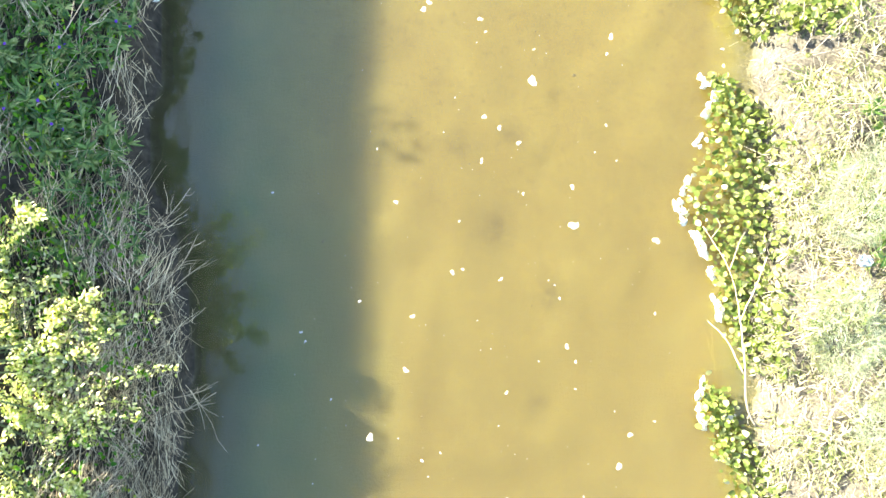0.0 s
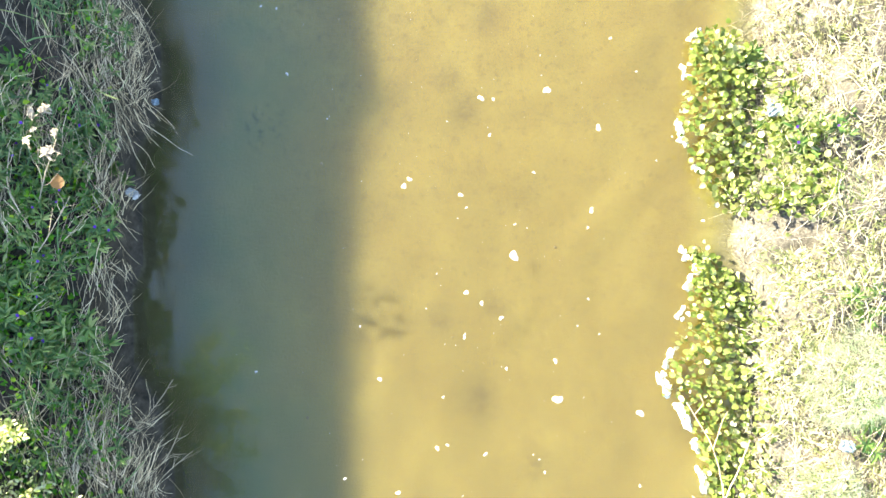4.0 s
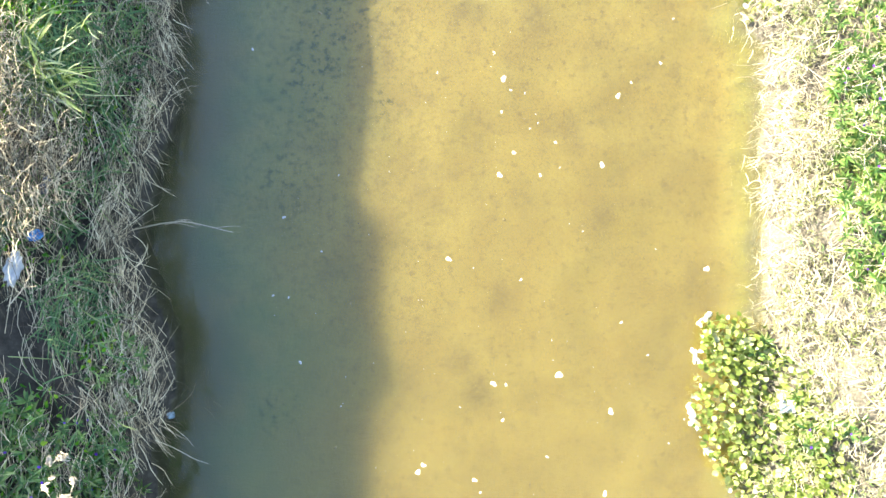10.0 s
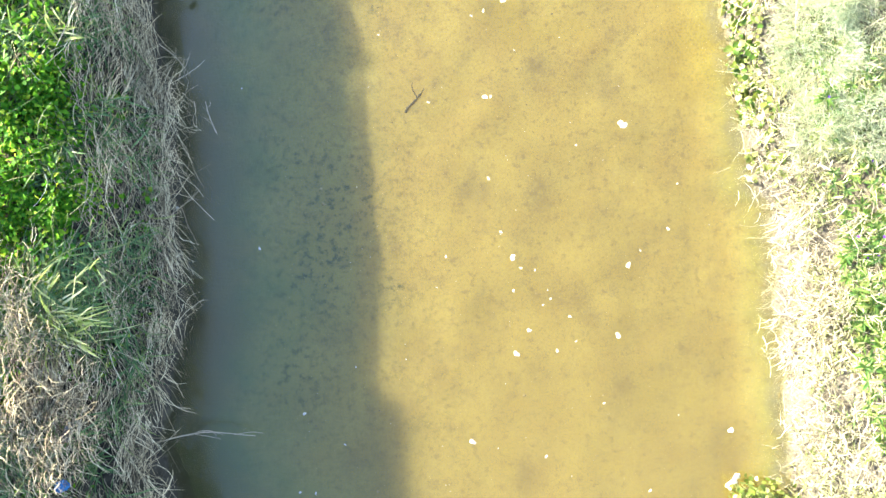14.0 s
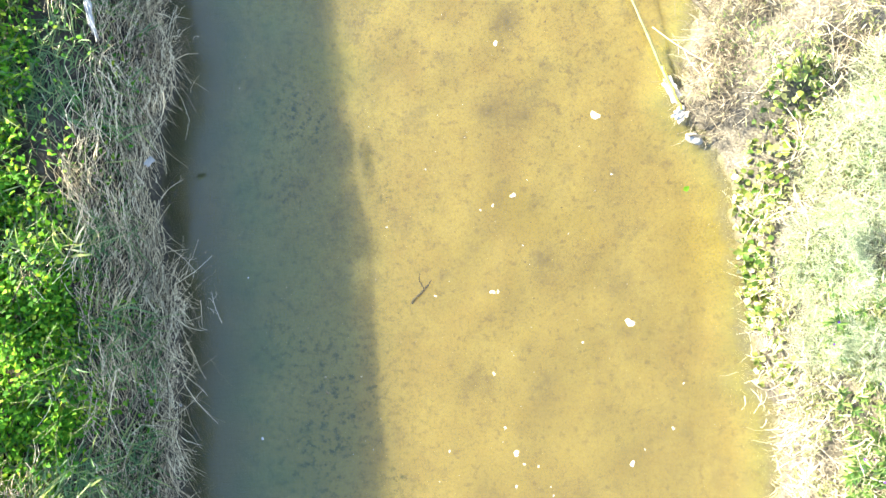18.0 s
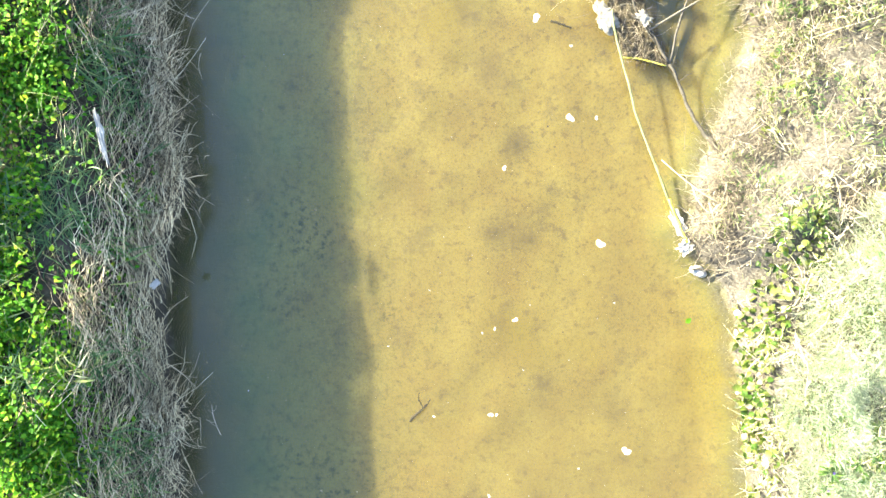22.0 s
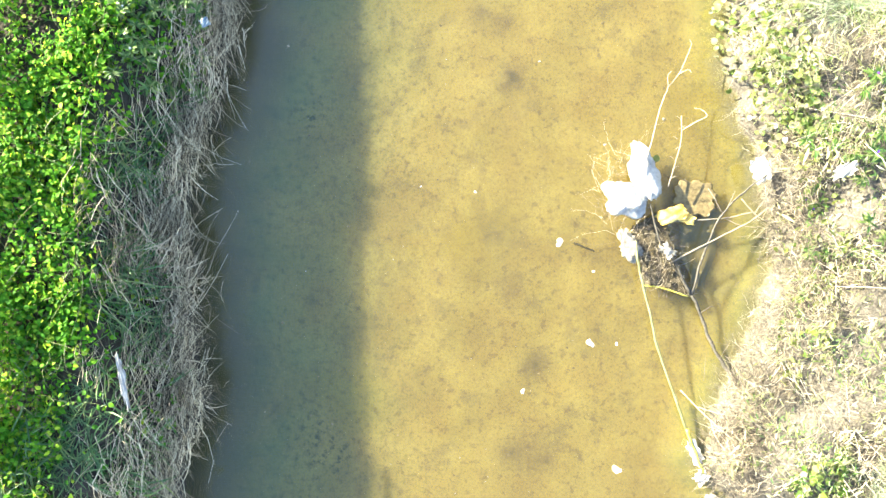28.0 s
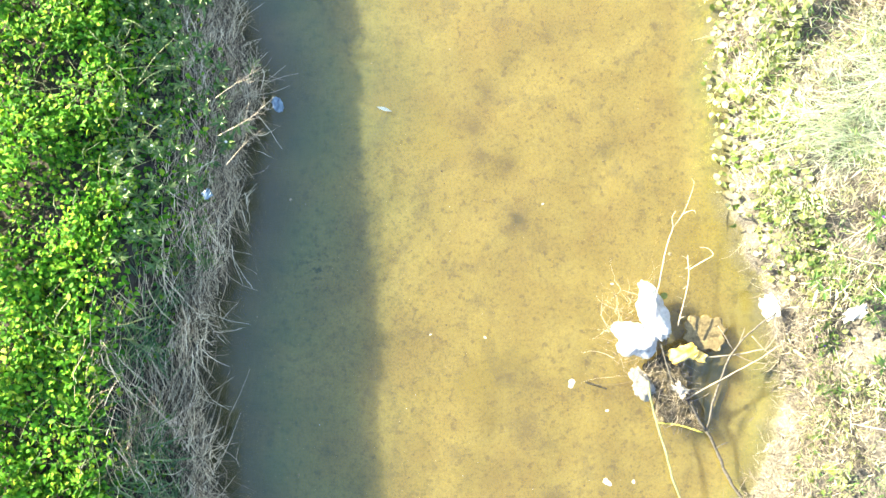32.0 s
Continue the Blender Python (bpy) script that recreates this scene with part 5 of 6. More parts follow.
# ---- litter, branches and drift ----
def crumpled(w, h, seed, loft=0.25, cells=14, ragged=0.25):
    """A crumpled sheet with a torn outline and a back face, lying flat about the origin."""
    r = np.random.default_rng(seed)
    g = np.linspace(-1, 1, cells)
    U, W = np.meshgrid(g, g)
    Z = np.zeros_like(U)
    for k in range(6):
        a, f = r.uniform(0, 6.3), r.uniform(1.5, 6)
        Z += np.abs(np.sin(f * (U * math.cos(a) + W * math.sin(a)) + r.uniform(0, 6))) / (1 + 0.5 * k)
    Z = (Z - Z.min()) * loft * min(w, h) * 0.35
    ang = np.arctan2(W, U)
    pull = 1 - ragged * (0.5 + 0.5 * np.sin(3 * ang + r.uniform(0, 6)) * np.sin(7 * ang + r.uniform(0, 6)))
    edge = np.maximum(np.abs(U), np.abs(W))
    k = 1 + edge * (pull - 1) + r.normal(size=U.shape) * 0.02
    round_off = 1 / np.maximum(1, np.sqrt(U * U + W * W) / 1.15)
    X, Y = U * w / 2 * k * round_off, W * h / 2 * k * round_off
    top = np.stack([X, Y, Z + 0.004], -1).reshape(-1, 3)
    V = np.concatenate([top, top - [0, 0, 0.003]])
    i = np.arange(cells * cells).reshape(cells, cells)
    F = np.stack([i[:-1, :-1], i[:-1, 1:], i[1:, 1:], i[1:, :-1]], -1).reshape(-1, 4)
    rim = np.concatenate([i[0, :], i[1:, -1], i[-1, -2::-1], i[-2:0:-1, 0]])
    nxt = np.roll(rim, -1)
    o = cells * cells
    return V, [F, F[:, ::-1] + o, np.stack([rim, rim + o, nxt + o, nxt], -1)]


def puffed(size, seed, lat=34, lon=48, folds=0.16):
    """A slack plastic bag: sharp creases all over, a gathered neck and two torn ears."""
    r = np.random.default_rng(seed)
    th = np.linspace(0, math.pi, lat)[:, None]
    ph = np.linspace(0, 2 * math.pi, lon, endpoint=False)[None, :]
    d = np.stack([np.cos(th) + 0 * ph, np.sin(th) * np.cos(ph), np.sin(th) * np.sin(ph)], -1)
    shift = Vector(r.uniform(-9, 9, 3))
    big = np.array([noise.noise(Vector(q) * 1.3 + shift) for q in d.reshape(-1, 3)]).reshape(lat, lon)
    crease = np.array([1 - abs(noise.noise(Vector(q) * 2.6 + shift * 2)) - 0.6 * abs(noise.noise(Vector(q) * 6.0 + shift)) for q in d.reshape(-1, 3)]).reshape(lat, lon)
    k = 0.92 + 0.75 * folds * big * 2 + folds * (crease - 0.5)
    neck = np.exp(-(th / 0.4) ** 2)
    k = k + neck * (0.12 + 0.3 * np.abs(np.sin(2.5 * ph + r.uniform(0, 6))))
    k = k + 0.3 * np.exp(-((th - 0.6) / 0.22) ** 2) * np.maximum(0, np.sin(ph + r.uniform(0, 6))) ** 8
    V = (d * k[..., None] * np.array(size) / 2).reshape(-1, 3)
    V[:, 2] = np.where(V[:, 2] < -size[2] * 0.3, -size[2] * 0.3 + 0.2 * (V[:, 2] + size[2] * 0.3), V[:, 2])
    i = np.arange(lat * lon).reshape(lat, lon)
    j = np.roll(i, -1, axis=1)
    return V, [np.stack([i[:-1], i[1:], j[1:], j[:-1]], -1).reshape(-1, 4)]


def litter(name, VF, material, label, category, x, y, z, rx=0, ry=0, rz=0, group=""):
    ob = tagged(lay(name, *VF, material), label, category, group)
    ob.matrix_basis = pose(x, y, z, rx, ry, rz)
    return ob


def top_of(x, y, lift):
    return float(wet_floor(x, y)) + lift


def shred(size, seed, x, y, z, turn):
    """Torn film: ragged strips pulled out of one crumpled scrap."""
    t = tagged(new("plastic_shred"), "torn cream plastic shred caught on dry stalks in the sun", "litter", "plastic shreds on the stalks")
    lay("scrap", *crumpled(size * 0.8, size * 0.42, seed, 0.5, 12, 0.4), CREAM, t)
    for k in range(7):
        base = np.array([[rng.uniform(-0.3, 0.3) * size, rng.uniform(-0.2, 0.2) * size, rng.uniform(0.002, 0.012)]])
        lay("strip", *blades(base, around(1, 0.15), rng.uniform(0.15, 0.4) * size, rng.uniform(0.006, 0.016), 5, 0.2, 0.4), CREAM, t)
    t.matrix_basis = pose(x, y, z, 6, -10, turn)


for i, (x, y, size, turn) in enumerate(((-2.35, 2.15, 0.10, 80), (-2.27, 2.17, 0.11, 10), (-2.33, 2.05, 0.06, 20), (-2.38, 1.98, 0.09, -35), (-2.25, 1.92, 0.15, 8), (-2.2, 2.03, 0.07, -65))):
    shred(size, 40 + i, x, y, 0.735 + 0.008 * (i % 3), turn)
litter("dead_leaf", leaves("ovate", np.array([[-0.05, 0, 0]]), np.array([[1.0, 0, 0]]), np.array([[0.0, 0, 1]]), 0.11, 0.5, 0.3), DEADLEAF, "orange-brown dead leaf on the plants", "leaf", -2.25, 1.74, 0.66, 20, 0, 100)
litter("plastic_wrapper", crumpled(0.11, 0.075, 3, 0.5), BLUE_PLASTIC, "crumpled blue plastic wrapper in dry grass", "litter", -2.41, 3.53, 0.70, 0, 0, 15)
litter("plastic_sheet", crumpled(0.11, 0.25, 4, 0.35, 14, 0.4), GREY_PLASTIC, "grey plastic sheet lying in dry grass", "litter", -2.53, 3.33, 0.73, 0, 10, -15)
litter("plastic_scrap", crumpled(0.09, 0.06, 5, 0.5), GREY_PLASTIC, "pale plastic scrap at the water's edge", "litter", -1.93, 1.69, 0.37, 0, 10, -20)
litter("plastic_scrap", crumpled(0.07, 0.03, 6, 0.6, 10, 0.5), PLASTIC, "torn white plastic shred on twigs", "litter", -1.9, 1.66, 0.37, 0, 10, 40)
# a white strip lying in shade; that shade is put into its grey colour
litter("plastic_strip", crumpled(0.05, 0.42, 7, 0.6, 16, 0.5), GREY_PLASTIC, "long pale plastic strip on dry grass", "litter", -1.90, 7.79, 0.57, 3, 0, 8)
litter("plastic_scrap", crumpled(0.07, 0.07, 8, 0.5), PALE_BLUE, "pale blue plastic scrap among plants", "litter", -1.43, 10.11, 0.33, 0, 10, 30)
litter("plastic_scrap", crumpled(0.08, 0.12, 9, 0.4), PALE_BLUE, "pale blue plastic caught under dead twigs", "litter", -1.0, 10.74, 0.02, 0, 0, 20)
litter("plastic_scrap", crumpled(0.06, 0.05, 10, 0.4), PALE_BLUE, "pale blue plastic scrap under a twig", "litter", -1.78, 2.3, 0.33)
litter("plastic_scrap", crumpled(0.035, 0.022, 11, 0.5, 10, 0.6), GREY_PLASTIC, "white plastic scrap in straw", "litter", -1.72, 5.2, 0.20)
litter("plastic_scrap", crumpled(0.08, 0.05, 12, 0.5), GREY_PLASTIC, "grey plastic scrap in straw", "litter", -1.68, 6.85, 0.42, 0, 0, 40)
litter("paper_scrap", crumpled(0.14, 0.2, 13, 0.2, 14, 0.3), PAPER, "white paper lying at the water's edge", "litter", 2.33, 9.1, 0.15, 0, -14, 10)
litter("paper_scrap", crumpled(0.19, 0.1, 14, 0.2, 14, 0.45), PAPER, "crumpled cream paper on the straw", "litter", 2.74, 9.06, 0.42, 0, -14, 30)
litter("plastic_scrap", crumpled(0.10, 0.09, 15, 0.5), PALE_BLUE, "pale blue plastic scrap on the straw", "litter", 2.81, -0.08, top_of(2.81, -0.08, 0.12), 0, -14, 0)
litter("plastic_scrap", crumpled(0.12, 0.10, 16, 0.4), PALE_BLUE, "pale blue plastic half hidden by leaves", "litter", 2.45, 2.2, top_of(2.45, 2.2, 0.08), 0, -10, 0)


def drink_can():
    t = tagged(new("drink_can"), "dark crushed drink can in dry grass", "can")
    VF = limb([(-0.055, 0, 0), (0.0, 0.004, 0.004), (0.055, 0, 0)], 0.03, 0.029, 14, 4)
    lay("body", *VF, CAN, t)
    lay("lid", *limb([(0.056, 0, 0), (0.0585, 0, 0), (0.061, 0, 0)], 0.027, 0.026, 14, 2), GREY_PLASTIC, t, "pale metal lid")
    t.matrix_basis = pose(-2.37, 3.84, 0.66, 0, 10, 70) @ Matrix.Diagonal((0.75, 0.75, 0.75, 1))


drink_can()


def branch(name, runs, material, label, group=""):
    """A dead branch of several runs of points, each with its two radii; the first is the stem."""
    t = tagged(new(name), label, "branch", group)
    for i, (points, r0, r1) in enumerate(runs):
        lay("stem" if i == 0 else "side_branch", *limb(points, r0, r1), material, t)
    return t


branch("dead_branch", [([(2.19, -1.24, 0.16), (2.10, -1.08, 0.22), (2.07, -0.77, 0.25), (2.05, -0.46, 0.22), (2.0, -0.15, 0.18), (1.85, 0.16, 0.10)], 0.008, 0.003),
                       ([(2.07, -0.86, 0.24), (1.97, -0.62, 0.17), (1.88, -0.51, 0.09)], 0.006, 0.003),
                       ([(2.05, -0.5, 0.22), (2.14, -0.25, 0.27), (2.2, -0.05, 0.3)], 0.006, 0.003),
                       ([(2.0, -0.15, 0.18), (2.06, 0.05, 0.2), (2.1, 0.12, 0.2)], 0.004, 0.002),
                       ([(1.9, 0.08, 0.12), (1.95, 0.16, 0.14), (1.93, 0.22, 0.13)], 0.003, 0.002)], TWIG, "bleached forked branch lying over water plants")

# the drift caught upstream: a wet branch with sheets, bags and canes
branch("drift_branch", [([(2.2, 7.58, 0.07), (2.1, 7.75, 0.04), (2.01, 7.92, 0.03), (1.95, 8.1, 0.04), (1.88, 8.23, 0.05)], 0.014, 0.012),
                        ([(1.88, 8.23, 0.05), (1.76, 8.46, 0.06), (1.65, 8.63, 0.07), (1.59, 8.88, 0.08)], 0.011, 0.006),
                        ([(1.88, 8.23, 0.05), (1.97, 8.55, 0.09), (2.06, 8.77, 0.12), (2.22, 8.95, 0.15), (2.35, 9.06, 0.2)], 0.009, 0.005),
                        ([(1.95, 8.1, 0.045), (2.0, 8.14, 0.07), (2.03, 8.15, 0.08)], 0.003, 0.002),
                        ([(1.62, 8.58, 0.08), (1.71, 8.48, 0.085), (1.79, 8.37, 0.07)], 0.005, 0.003)], DRIFTWOOD, "grey branch stranded in the water with drift caught on it")
branch("dead_twig", [([(1.72, 8.46, 0.07), (1.99, 8.6, 0.1), (2.24, 8.73, 0.13), (2.37, 8.84, 0.2)], 0.006, 0.004)], TANGLE, "pale dead stem lying across the drift", "dead stems on the drift")
branch("dead_twig", [([(1.69, 8.75, 0.07), (1.91, 8.76, 0.08), (2.1, 8.77, 0.1), (2.28, 8.81, 0.16)], 0.006, 0.004), ([(2.1, 8.77, 0.1), (2.2, 8.72, 0.12), (2.3, 8.7, 0.15)], 0.003, 0.002)], TANGLE, "pale dead stem lying across the drift", "dead stems on the drift")
branch("dead_twig", [([(1.99, 8.98, 0.1), (2.03, 8.9, 0.12), (2.09, 8.81, 0.12), (2.16, 8.96, 0.14)], 0.0035, 0.002)], TANGLE, "thin bent stem on the drift", "dead stems on the drift")
branch("dead_twig", [([(2.2, 8.9, 0.15), (2.28, 8.80, 0.16), (2.36, 8.74, 0.17)], 0.004, 0.003), ([(2.28, 8.8, 0.16), (2.33, 8.88, 0.19), (2.36, 8.95, 0.2)], 0.003, 0.002)], TANGLE, "dead root at the water's edge", "dead stems on the drift")
litter("plastic_bag", puffed((0.28, 0.25, 0.11), 21, folds=0.27), WORN_PLASTIC, "knotted white plastic bag on the drift", "plastic bag", 1.43, 8.91, 0.06, 6, 0, 150, "bags on the drift")
litter("plastic_bag", puffed((0.40, 0.20, 0.11), 22, folds=0.27), WORN_PLASTIC, "long white plastic bag on the drift", "plastic bag", 1.555, 9.09, 0.075, 5, 5, 108, "bags on the drift")
litter("plastic_bag", puffed((0.20, 0.13, 0.035), 23, folds=0.6), MUDDY_PLASTIC, "torn pale plastic bag at the water", "plastic bag", 1.45, 8.585, 0.03, 0, 0, 115, "bags on the drift")
litter("plastic_wrapper", crumpled(0.24, 0.12, 24, 0.16, 16, 0.25), YELLOW_PLASTIC, "torn yellow plastic wrapper on the drift", "litter", 1.74, 8.80, 0.075, 0, -8, 15)
litter("plastic_wrapper", crumpled(0.15, 0.08, 29, 0.2, 14, 0.3), YELLOW_PLASTIC, "crumpled yellow plastic scrap on the drift", "litter", 1.84, 8.775, 0.07, 0, -8, -25)
litter("plastic_scrap", crumpled(0.16, 0.10, 25, 0.5, 14, 0.6), MUDDY_PLASTIC, "grey plastic shred wound on the branch", "litter", 1.70, 8.55, 0.075, 0, 0, -40)
litter("tan_sheet", crumpled(0.34, 0.28, 27, 0.015, 18, 0.3), TAN_SHEET, "wet tan sheet with dirt on it floating by the drift", "litter", 1.93, 8.92, 0.008, 0, 0, -20)


def debris_mat():
    """A wedge of mud, leaves and straw held between two canes and the branch."""
    g = np.linspace(0, 1, 22)
    U, W = np.meshgrid(g, g)
    a, b, c, d = (np.array(q) for q in ((1.47, 8.72), (1.7, 8.84), (1.87, 8.22), (1.56, 8.31)))
    P = ((1 - U)[..., None] * ((1 - W)[..., None] * a + W[..., None] * d) + U[..., None] * ((1 - W)[..., None] * b + W[..., None] * c))
    P = P + rng.normal(size=P.shape) * 0.006
    Z = 0.006 + 0.03 * np.abs(np.sin(17 * P[..., 0] + 9 * P[..., 1])) * rng.random(U.shape)
    top = np.concatenate([P, Z[..., None]], -1).reshape(-1, 3)
    i = np.arange(22 * 22).reshape(22, 22)
    F = np.stack([i[:-1, :-1], i[1:, :-1], i[1:, 1:], i[:-1, 1:]], -1).reshape(-1, 4)
    t = tagged(new("debris_mat"), "wedge of mud, leaves and straw caught between canes", "debris")
    lay("mud_sheet", np.concatenate([top, top - [0, 0, 0.012]]), [F, F[:, ::-1] + 22 * 22], DARK_SHEET, t)
    n = 260
    pick = rng.integers(0, len(top), n)
    base = top[pick] + np.stack([0 * pick, 0 * pick, randoms(n, 0.0, 0.03)], -1)
    tagged(lay("straw", *tubes(base, around(n, 0.12) + np.array([0.3, -0.6, 0.05]), randoms(n, 0.04, 0.18), randoms(n, 0.0008, 0.0022), 0.0007, 4, 3, 0.1, 0.3, wet_floor), TANGLE, t), kind="stuff")
    k = 24
    pick = rng.integers(0, len(top), k)
    tagged(lay("leaf_litter", *leaves("ovate", top[pick] + [0, 0, 0.008], around(k, 0.2), np.stack([0.4 * rng.normal(size=k), 0.4 * rng.normal(size=k), np.ones(k)], -1), randoms(k, 0.02, 0.045), 0.3, 0.3), MUDLEAF, t), kind="stuff")


debris_mat()
branch("green_cane", [([(1.48, 8.62, 0.09), (1.5, 8.45, 0.08), (1.57, 8.16, 0.06), (1.64, 7.86, 0.05), (1.74, 7.56, 0.045), (1.84, 7.27, 0.035), (1.93, 7.0, 0.03)], 0.008, 0.009)], CANE, "long green cane lying from the drift to the headland")
branch("yellow_cane", [([(1.84, 7.27, 0.05), (1.90, 7.10, 0.045), (1.96, 6.95, 0.04)], 0.010, 0.012)], CANE_YELLOW, "yellow end of a cane at the headland")
branch("green_cane", [([(1.55, 8.3, 0.02), (1.64, 8.29, 0.03), (1.72, 8.27, 0.03), (1.86, 8.22, 0.05)], 0.006, 0.004)], CANE_YELLOW, "short yellow-green cane under the drift")
branch("dry_cane", [([(1.5, 9.1, 0.16), (1.58, 9.3, 0.14), (1.65, 9.54, 0.12), (1.71, 9.69, 0.12)], 0.0042, 0.003), ([(1.71, 9.69, 0.12), (1.79, 9.79, 0.12), (1.87, 9.97, 0.12), (1.86, 10.02, 0.12)], 0.003, 0.0015),
                    ([(1.71, 9.69, 0.12), (1.70, 9.76, 0.14), (1.73, 9.80, 0.13)], 0.003, 0.002), ([(1.78, 9.78, 0.12), (1.84, 9.8, 0.15), (1.86, 9.78, 0.15)], 0.003, 0.002)], TWIG, "pale dry cane with a branched head over the water")
spiny = [([(1.71, 9.0, 0.1), (1.79, 9.29, 0.12), (1.8, 9.49, 0.12)], 0.0035, 0.003), ([(1.81, 9.39, 0.12), (1.89, 9.44, 0.14), (1.97, 9.48, 0.13), (1.94, 9.53, 0.12), (1.89, 9.54, 0.12)], 0.004, 0.002)]
for f in np.linspace(0.1, 0.95, 7):
    p = np.array([1.71 + 0.09 * f, 9.0 + 0.49 * f, 0.115])
    spiny.append(([p, p + [0.02 * (-1) ** int(f * 20), 0.015, 0.008], p + [0.04 * (-1) ** int(f * 20), 0.02, 0.012]], 0.002, 0.001))
branch("spiny_twig", spiny, TWIG, "pale spiny twig standing in the drift")


def drift_straw(n):
    """Thin dry stems that curl out of the bags."""
    spots_xy = np.array([(1.28, 8.95), (1.35, 9.07), (1.3, 9.12), (1.4, 9.2), (1.46, 9.2), (1.46, 9.08), (1.34, 8.8), (1.3, 8.78), (1.38, 8.66)])[rng.integers(0, 9, n)]
    base = np.stack([spots_xy[:, 0] + 0.03 * rng.normal(size=n), spots_xy[:, 1] + 0.03 * rng.normal(size=n), randoms(n, 0.03, 0.1)], -1)
    return tubes(base, np.stack([-0.2 + 0.45 * rng.normal(size=n), 0.7 + 0.55 * rng.normal(size=n), 0.3 * np.abs(rng.normal(size=n))], -1), randoms(n, 0.08, 0.34), randoms(n, 0.0006, 0.0014), 0.0005, 8, 3, 0.15, 0.6, wet_floor, None, 0.3)


stuff("drift_straw", drift_straw(75), BANK_STRAW, "thin yellow straw tangled in the drift", "dry grass")


def sunken_shade_film():
    """A dark sheet hanging under the water between the drift and the bank, added to deepen the drift's shadow."""
    g = np.linspace(0, 1, 20)
    U, W = np.meshgrid(g, g)
    a, b, c, d = (np.array(q) for q in ((1.80, 8.76), (2.14, 8.82), (2.03, 8.27), (1.90, 8.26)))
    P = (1 - U)[..., None] * ((1 - W)[..., None] * a + W[..., None] * d) + U[..., None] * ((1 - W)[..., None] * b + W[..., None] * c)
    P = P + 0.02 * np.stack([np.sin(9 * W + 3 * U), np.sin(8 * U + 2)], -1)
    top = np.concatenate([P, (-0.022 - 0.02 * U - 0.006 * np.sin(11 * U + 5 * W))[..., None]], -1).reshape(-1, 3)
    i = np.arange(400).reshape(20, 20)
    F = np.stack([i[:-1, :-1], i[1:, :-1], i[1:, 1:], i[:-1, 1:]], -1).reshape(-1, 4)
    tagged(lay("sunken_shade_sheet", np.concatenate([top, top - [0, 0, 0.003]]), [F, F[:, ::-1] + 400], FILM), "dark olive film under the water, deepening the drift's shadow", "litter")


sunken_shade_film()
litter("green_leaf", leaves("round", np.array([[-0.03, 0, 0]]), np.array([[1.0, 0, 0]]), np.array([[0.0, 0, 1]]), 0.055, 0.2, 0.1), ROUNDLEAF, "yellow-green leaf floating beside the drift", "leaf", 1.66, 9.21, 0.012, 0, 0, 30)
litter("plastic_scrap", crumpled(0.10, 0.24, 31, 0.35, 14, 0.4), PLASTIC, "torn white plastic around the end of a cane", "litter", 1.90, 7.10, 0.02, 0, 0, 22)
litter("plastic_scrap", crumpled(0.14, 0.12, 32, 0.4, 14, 0.5), PLASTIC, "white plastic floating at the headland", "litter", 1.95, 6.92, 0.015, 0, 0, 50)
litter("plastic_bag", puffed((0.13, 0.075, 0.04), 33, folds=0.3), GREY_PLASTIC, "grey plastic bag in the water at the headland", "plastic bag", 2.04, 6.74, 0.015, 0, 0, -25)
branch("brown_stick", [([(1.98, 6.76, 0.04), (2.1, 6.75, 0.05), (2.24, 6.73, 0.09)], 0.006, 0.005)], BARK, "reddish brown stick at the water's edge")
branch("fallen_twig", [([(1.80, 7.55, 0.05), (1.98, 7.35, 0.12), (2.15, 7.2, 0.2)], 0.004, 0.005), ([(1.98, 7.35, 0.12), (2.0, 7.25, 0.15), (2.06, 7.15, 0.18)], 0.003, 0.002), ([(1.9, 7.44, 0.08), (1.97, 7.42, 0.12), (2.08, 7.4, 0.18)], 0.003, 0.002)], TWIG, "bleached twig leaning over the edge of the headland")
dead_twig((-1.46, 5.72, 0.01), (-1.5, 5.95, 0.05), 0.003, 4, "small pale twig standing out of the water", spread=0.8)
litter("green_leaf", leaves("ovate", np.array([[-0.03, 0, 0]]), np.array([[1.0, 0, 0]]), np.array([[0.0, 0, 1]]), 0.055, 0.2, 0.1), CREEPER, "green leaf floating on the water", "leaf", 1.96, 6.39, 0.012, 0, 0, 30)


# ---- stream bed ----
branch("sunken_stick", [([(-0.09, 5.74, -0.058), (0.01, 5.83, -0.05), (0.09, 5.91, -0.055)], 0.012, 0.006), ([(0.01, 5.83, -0.05), (-0.02, 5.9, -0.05), (-0.01, 5.95, -0.055)], 0.006, 0.004)], SILT, "dark waterlogged stick on the stream bed")
branch("sunken_stick", [([(1.07, 8.61, -0.05), (1.15, 8.58, -0.045), (1.22, 8.55, -0.05)], 0.009, 0.006)], SILT, "dark waterlogged stick on the stream bed")
litter("sunken_leaf", leaves("lance", np.array([[-0.05, 0, 0]]), np.array([[1.0, 0, 0]]), np.array([[0.0, 0, 1]]), 0.11, 0.3, 0.1), PALE_BLUE, "pale green leaf lying on the stream bed", "leaf", -0.26, 10.68, -0.05, 0, 0, -20)


